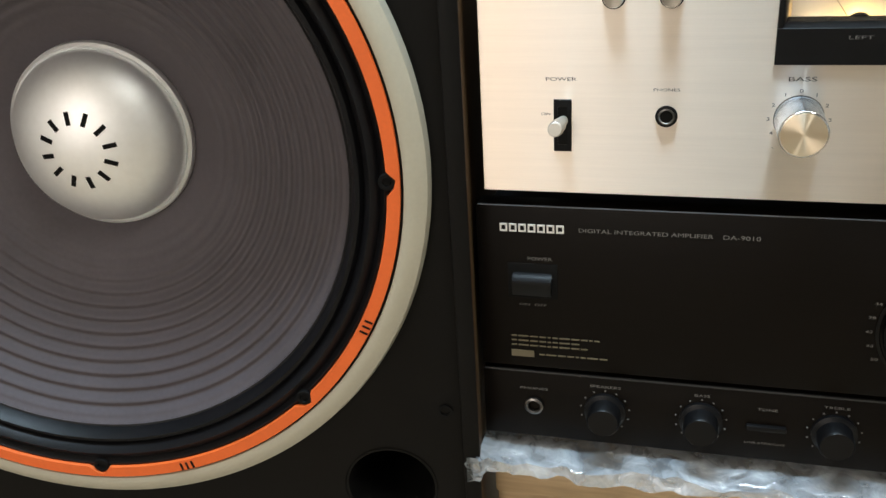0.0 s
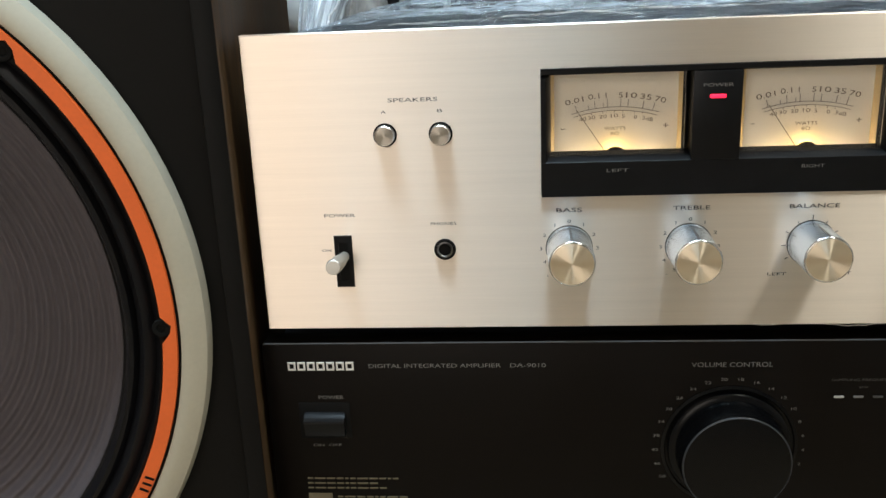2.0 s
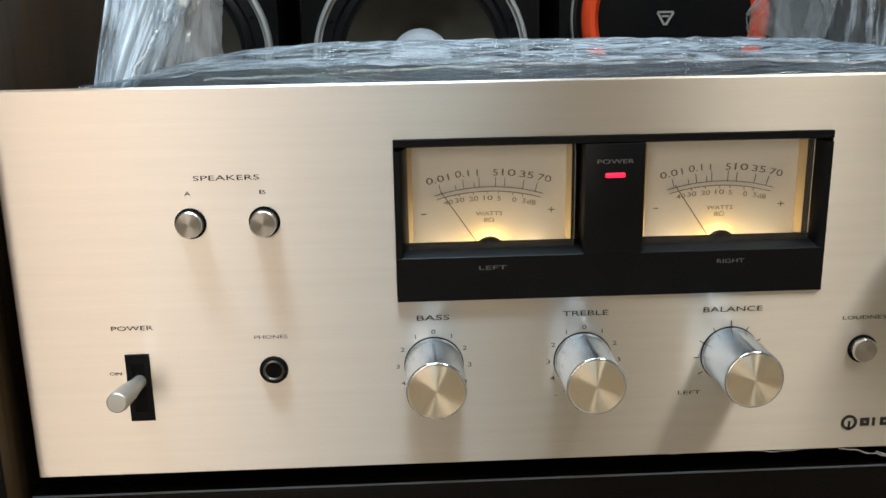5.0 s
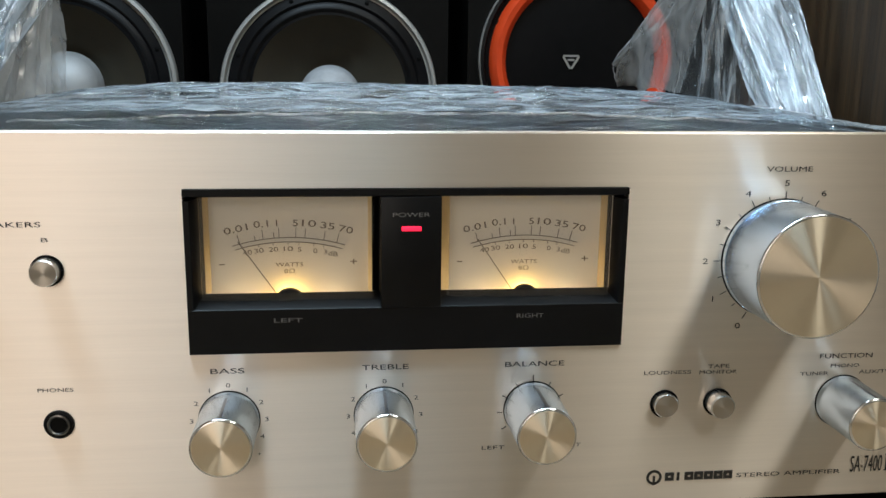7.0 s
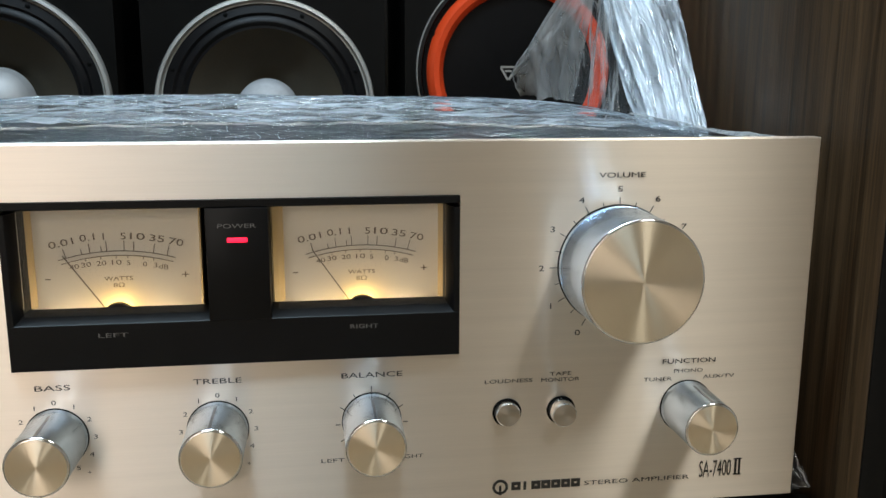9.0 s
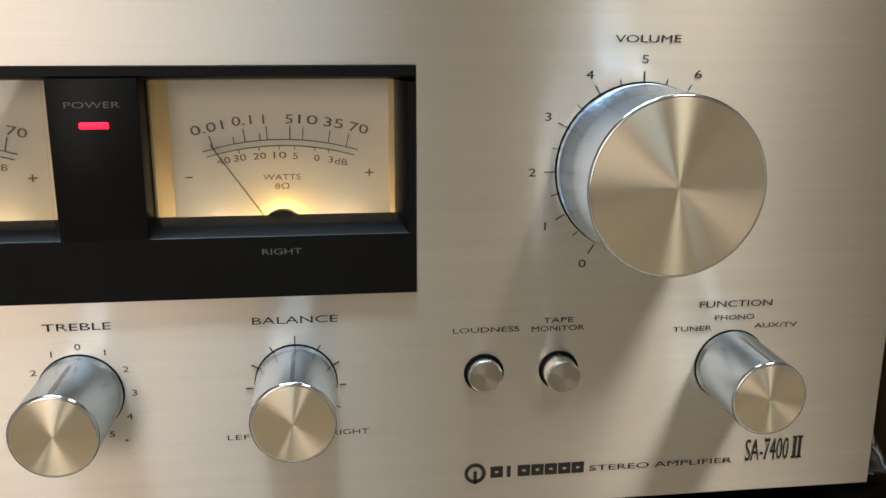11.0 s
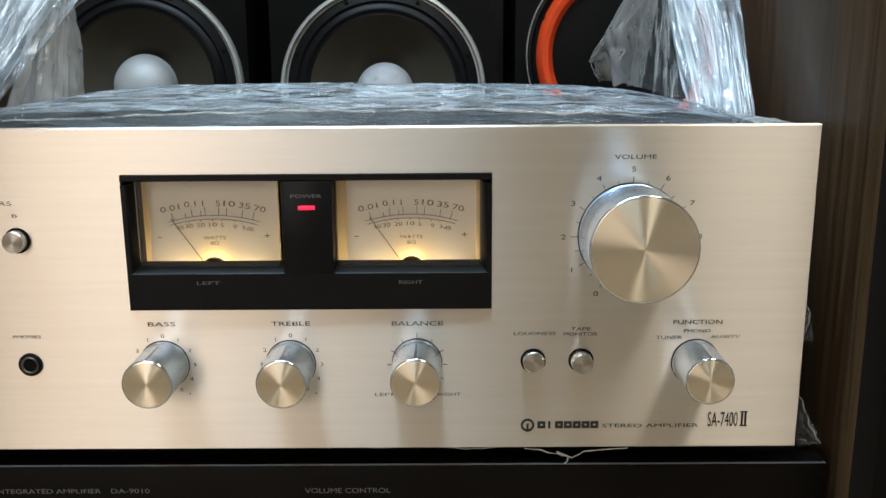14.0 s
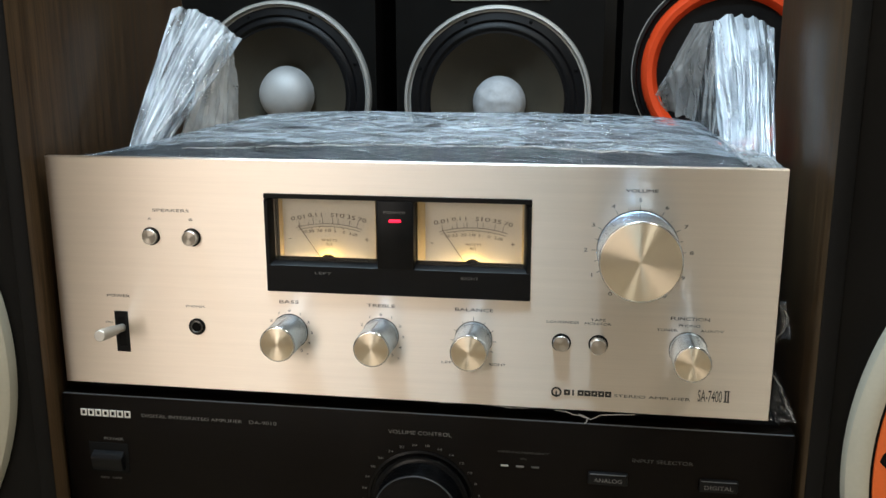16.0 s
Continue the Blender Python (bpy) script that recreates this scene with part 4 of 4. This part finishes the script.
def sheet(corners, nu, nv, pleats, amp, seed, ragged=0.0, bulge=0.0, arch=0.0):
    """A pleated film sheet spanned by four corners (foot a, foot b, top b, top a); pleats run upwards."""
    a, b, c, d = (Vector(p) for p in corners)
    n = (b - a).cross(d - a).normalized()
    bm, grid = bmesh.new(), []
    for j in range(nv + 1):
        v = j / nv
        row = []
        for i in range(nu + 1):
            u = i / nu
            vv = v * (1 + ragged * noise.noise(Vector((u * 4, seed, 2)))) if ragged else v
            vv *= 1 + arch * (math.sin(math.pi * u) ** 0.7 if 0 < u < 1 else 0.0)
            p = (a * (1 - u) + b * u) * (1 - vv) + (d * (1 - u) + c * u) * vv
            q = Vector((u * pleats + 0.6 * noise.noise(Vector((u * 2, v * 2, seed))), v * 1.2, seed))
            w = amp * noise.noise(q) + amp * 0.55 * noise.noise(Vector((q.x * 2.7, q.y * 1.2, seed + 9))) + amp * 0.14 * noise.noise(p * 90) + amp * 0.12 * noise.noise(p * 260) + bulge * math.sin(math.pi * u) * (0.4 + 0.6 * math.sin(math.pi * min(1, v * 0.9 + 0.1)))
            row.append(bm.verts.new(p + n * w))
        grid.append(row)
    for r, s in zip(grid, grid[1:]):
        for k in range(nu):
            bm.faces.new((r[k], r[k + 1], s[k + 1], s[k]))
    return bm


def cord(points, r, seed, n=90):
    """A thin rolled edge of film through the given points."""
    bm, rings = bmesh.new(), []
    pts = [Vector(p) for p in points]
    for i in range(n + 1):
        s = i / n * (len(pts) - 1)
        k = min(int(s), len(pts) - 2)
        p = pts[k].lerp(pts[k + 1], s - k) + noise.noise_vector(Vector((i * 0.13, seed, 0))) * r * 1.6
        w = r * (0.65 + 0.9 * abs(noise.noise(Vector((i * 0.31, seed, 5)))))
        rings.append([bm.verts.new(p + Vector((math.cos(a) * w, 0.3 * math.cos(a) * w, math.sin(a) * w))) for a in (math.tau * q / 6 for q in range(6))])
    for a, b in zip(rings, rings[1:]):
        for q in range(6):
            bm.faces.new((a[q], a[(q + 1) % 6], b[(q + 1) % 6], b[q]))
    bm.faces.new(rings[0])
    bm.faces.new(rings[-1])
    return bm


cover = thing("stretch_film_cover", (0.0, 0.16, 0.885), "wrinkled clear stretch film over the top of the silver amplifier", "plastic film")
part("top_sheet", film_cover(0.20, 1.0, 0.0004), FILM, cover, "milky wrinkled film")
part("front_band", film_cover(0.0, 0.23, 0.0), FILM_TIGHT, cover, "tight clear film near the front edge")
left_film = thing("stretch_film_bunch", (-0.19, 0.10, 0.886), "tall bunched twist of clear stretch film standing on the amplifier", "plastic film", group="bunches of stretch film")
part("front_sheet", sheet(((-0.2045, 0.086, 0.879), (-0.188, 0.092, 0.881), (-0.170, 0.200, 0.958), (-0.212, 0.190, 0.980)), 150, 60, 9, 0.0030, 1.3, 0.012, 0.009, 0.05), FILM_UP, left_film)
part("back_sheet", sheet(((-0.2035, 0.105, 0.884), (-0.186, 0.115, 0.886), (-0.170, 0.225, 0.956), (-0.210, 0.215, 0.978)), 40, 50, 5, 0.005, 5.3, 0.012, 0.0, 0.04), FILM_UP, left_film)
part("loose_flap", sheet(((-0.192, 0.145, 0.886), (-0.175, 0.205, 0.892), (-0.1735, 0.205, 0.953), (-0.178, 0.192, 0.963)), 40, 50, 4, 0.003, 8.1), FILM_CLEAR, left_film)
part("inner_fold", sheet(((-0.186, 0.130, 0.886), (-0.172, 0.215, 0.893), (-0.169, 0.205, 0.952), (-0.180, 0.190, 0.960)), 30, 40, 9, 0.004, 3.7), FILM_CLEAR, left_film)
right_film = thing("stretch_film_bunch", (0.205, 0.14, 0.886), "tall bunched twist of clear stretch film standing on the amplifier", "plastic film", group="bunches of stretch film")
part("front_sheet", sheet(((0.197, 0.132, 0.880), (0.2310, 0.138, 0.876), (0.2400, 0.225, 0.962), (0.196, 0.222, 0.969)), 150, 60, 10, 0.0030, 2.3, 0.012, 0.009, 0.06), FILM_UP, right_film)
part("back_sheet", sheet(((0.198, 0.155, 0.880), (0.2320, 0.165, 0.876), (0.2400, 0.245, 0.956), (0.198, 0.240, 0.966)), 40, 50, 5, 0.005, 6.3, 0.012, 0.0, 0.05), FILM_UP, right_film)
part("loose_flap", sheet(((0.178, 0.350, 0.8925), (0.192, 0.262, 0.8925), (0.196, 0.228, 0.966), (0.1655, 0.325, 0.910)), 48, 40, 4, 0.004, 9.1), FILM_CLEAR, right_film, "milky loose flap of film")
part("upper_flap", sheet(((0.1655, 0.325, 0.910), (0.195, 0.236, 0.955), (0.197, 0.223, 0.970), (0.188, 0.262, 0.968)), 40, 30, 4, 0.003, 10.3), FILM_CLEAR, right_film, "milky loose flap of film")
part("inner_fold", sheet(((0.192, 0.262, 0.8925), (0.204, 0.175, 0.886), (0.199, 0.215, 0.958), (0.196, 0.230, 0.964)), 40, 40, 9, 0.004, 4.7), FILM_DARK, right_film, "clear streaked film in the gap")
scrap = thing("stretch_film_scrap", (0.21, 0.1, 0.743), "crumpled film sticking out beside and below the silver amplifier", "plastic film")
part("side_sheet", sheet(((0.2065, 0.016, 0.7475), (0.2115, 0.200, 0.7475), (0.2040, 0.200, 0.884), (0.2035, 0.016, 0.884)), 50, 40, 9, 0.004, 12.1), FILM_CLEAR, scrap)
part("corner_tuft", sheet(((0.2085, 0.014, 0.743), (0.2290, 0.020, 0.7425), (0.2170, 0.030, 0.772), (0.2090, 0.014, 0.777)), 24, 16, 5, 0.005, 13.1), FILM_TIGHT, scrap)
part("rolled_edge", cord(((0.2095, 0.014, 0.776), (0.2190, 0.018, 0.764), (0.2230, 0.018, 0.752), (0.2290, 0.018, 0.743)), 0.0005, 21.0, 60), FILM_EDGE, scrap, "bright rolled film edge")
part("corner_tuft", sheet(((0.2085, 0.016, 0.788), (0.2230, 0.022, 0.792), (0.2200, 0.030, 0.812), (0.2085, 0.016, 0.812)), 24, 16, 5, 0.005, 14.1), FILM_TIGHT, scrap)
part("rolled_edge", cord(((0.2095, 0.016, 0.790), (0.2180, 0.018, 0.797), (0.2205, 0.020, 0.804), (0.2150, 0.018, 0.812)), 0.0005, 22.0, 60), FILM_EDGE, scrap, "bright rolled film edge")
part("corner_skirt", sheet(((0.194, 0.030, 0.8885), (0.2115, 0.010, 0.8880), (0.2300, 0.150, 0.8790), (0.196, 0.170, 0.8900)), 40, 40, 8, 0.0024, 17.1), FILM_CLEAR, right_film)
part("corner_skirt", sheet(((-0.194, 0.020, 0.8880), (-0.2085, 0.010, 0.8875), (-0.2080, 0.110, 0.8810), (-0.172, 0.120, 0.8890)), 40, 40, 8, 0.0016, 18.1), FILM_TIGHT, left_film)
part("rolled_edge", cord(((-0.172, 0.190, 0.960), (-0.181, 0.130, 0.913), (-0.189, 0.086, 0.886)), 0.0009, 3.0), FILM_EDGE, left_film, "bright rolled film edge")
part("rolled_edge", cord(((0.199, 0.210, 0.968), (0.2030, 0.180, 0.930), (0.2000, 0.136, 0.888)), 0.0009, 5.0), FILM_EDGE, right_film, "bright rolled film edge")
part("rolled_edge", cord(((0.188, 0.262, 0.967), (0.176, 0.295, 0.937), (0.1655, 0.325, 0.910), (0.171, 0.338, 0.900), (0.178, 0.350, 0.893)), 0.0006, 7.0), FILM_EDGE, right_film, "bright rolled film edge")
part("fold_edge", cord(((-0.150, 0.058, 0.8890), (-0.093, 0.060, 0.8910), (-0.009, 0.069, 0.8925), (0.077, 0.068, 0.8920), (0.150, 0.066, 0.8895)), 0.00065, 9.0, 200), FILM_EDGE, cover, "bright thin fold in the film")
part("wisp", cord(((0.092, 0.004, 0.7478), (0.104, 0.003, 0.7462), (0.112, 0.002, 0.7440), (0.118, 0.003, 0.7462), (0.137, 0.004, 0.7474)), 0.0004, 31.0, 80), FILM_CLEAR, scrap)
part("wisp", cord(((0.106, 0.003, 0.7470), (0.111, 0.001, 0.7450), (0.1095, -0.001, 0.7424)), 0.0004, 32.0, 40), FILM_CLEAR, scrap)
part("wisp", cord(((0.020, 0.004, 0.7492), (0.027, 0.003, 0.7484), (0.038, 0.004, 0.7492)), 0.0004, 33.0, 50), FILM_CLEAR, scrap)
part("wisp", cord(((0.052, 0.004, 0.7490), (0.066, 0.003, 0.7478), (0.084, 0.004, 0.7486)), 0.0003, 34.0, 60), FILM_CLEAR, scrap)
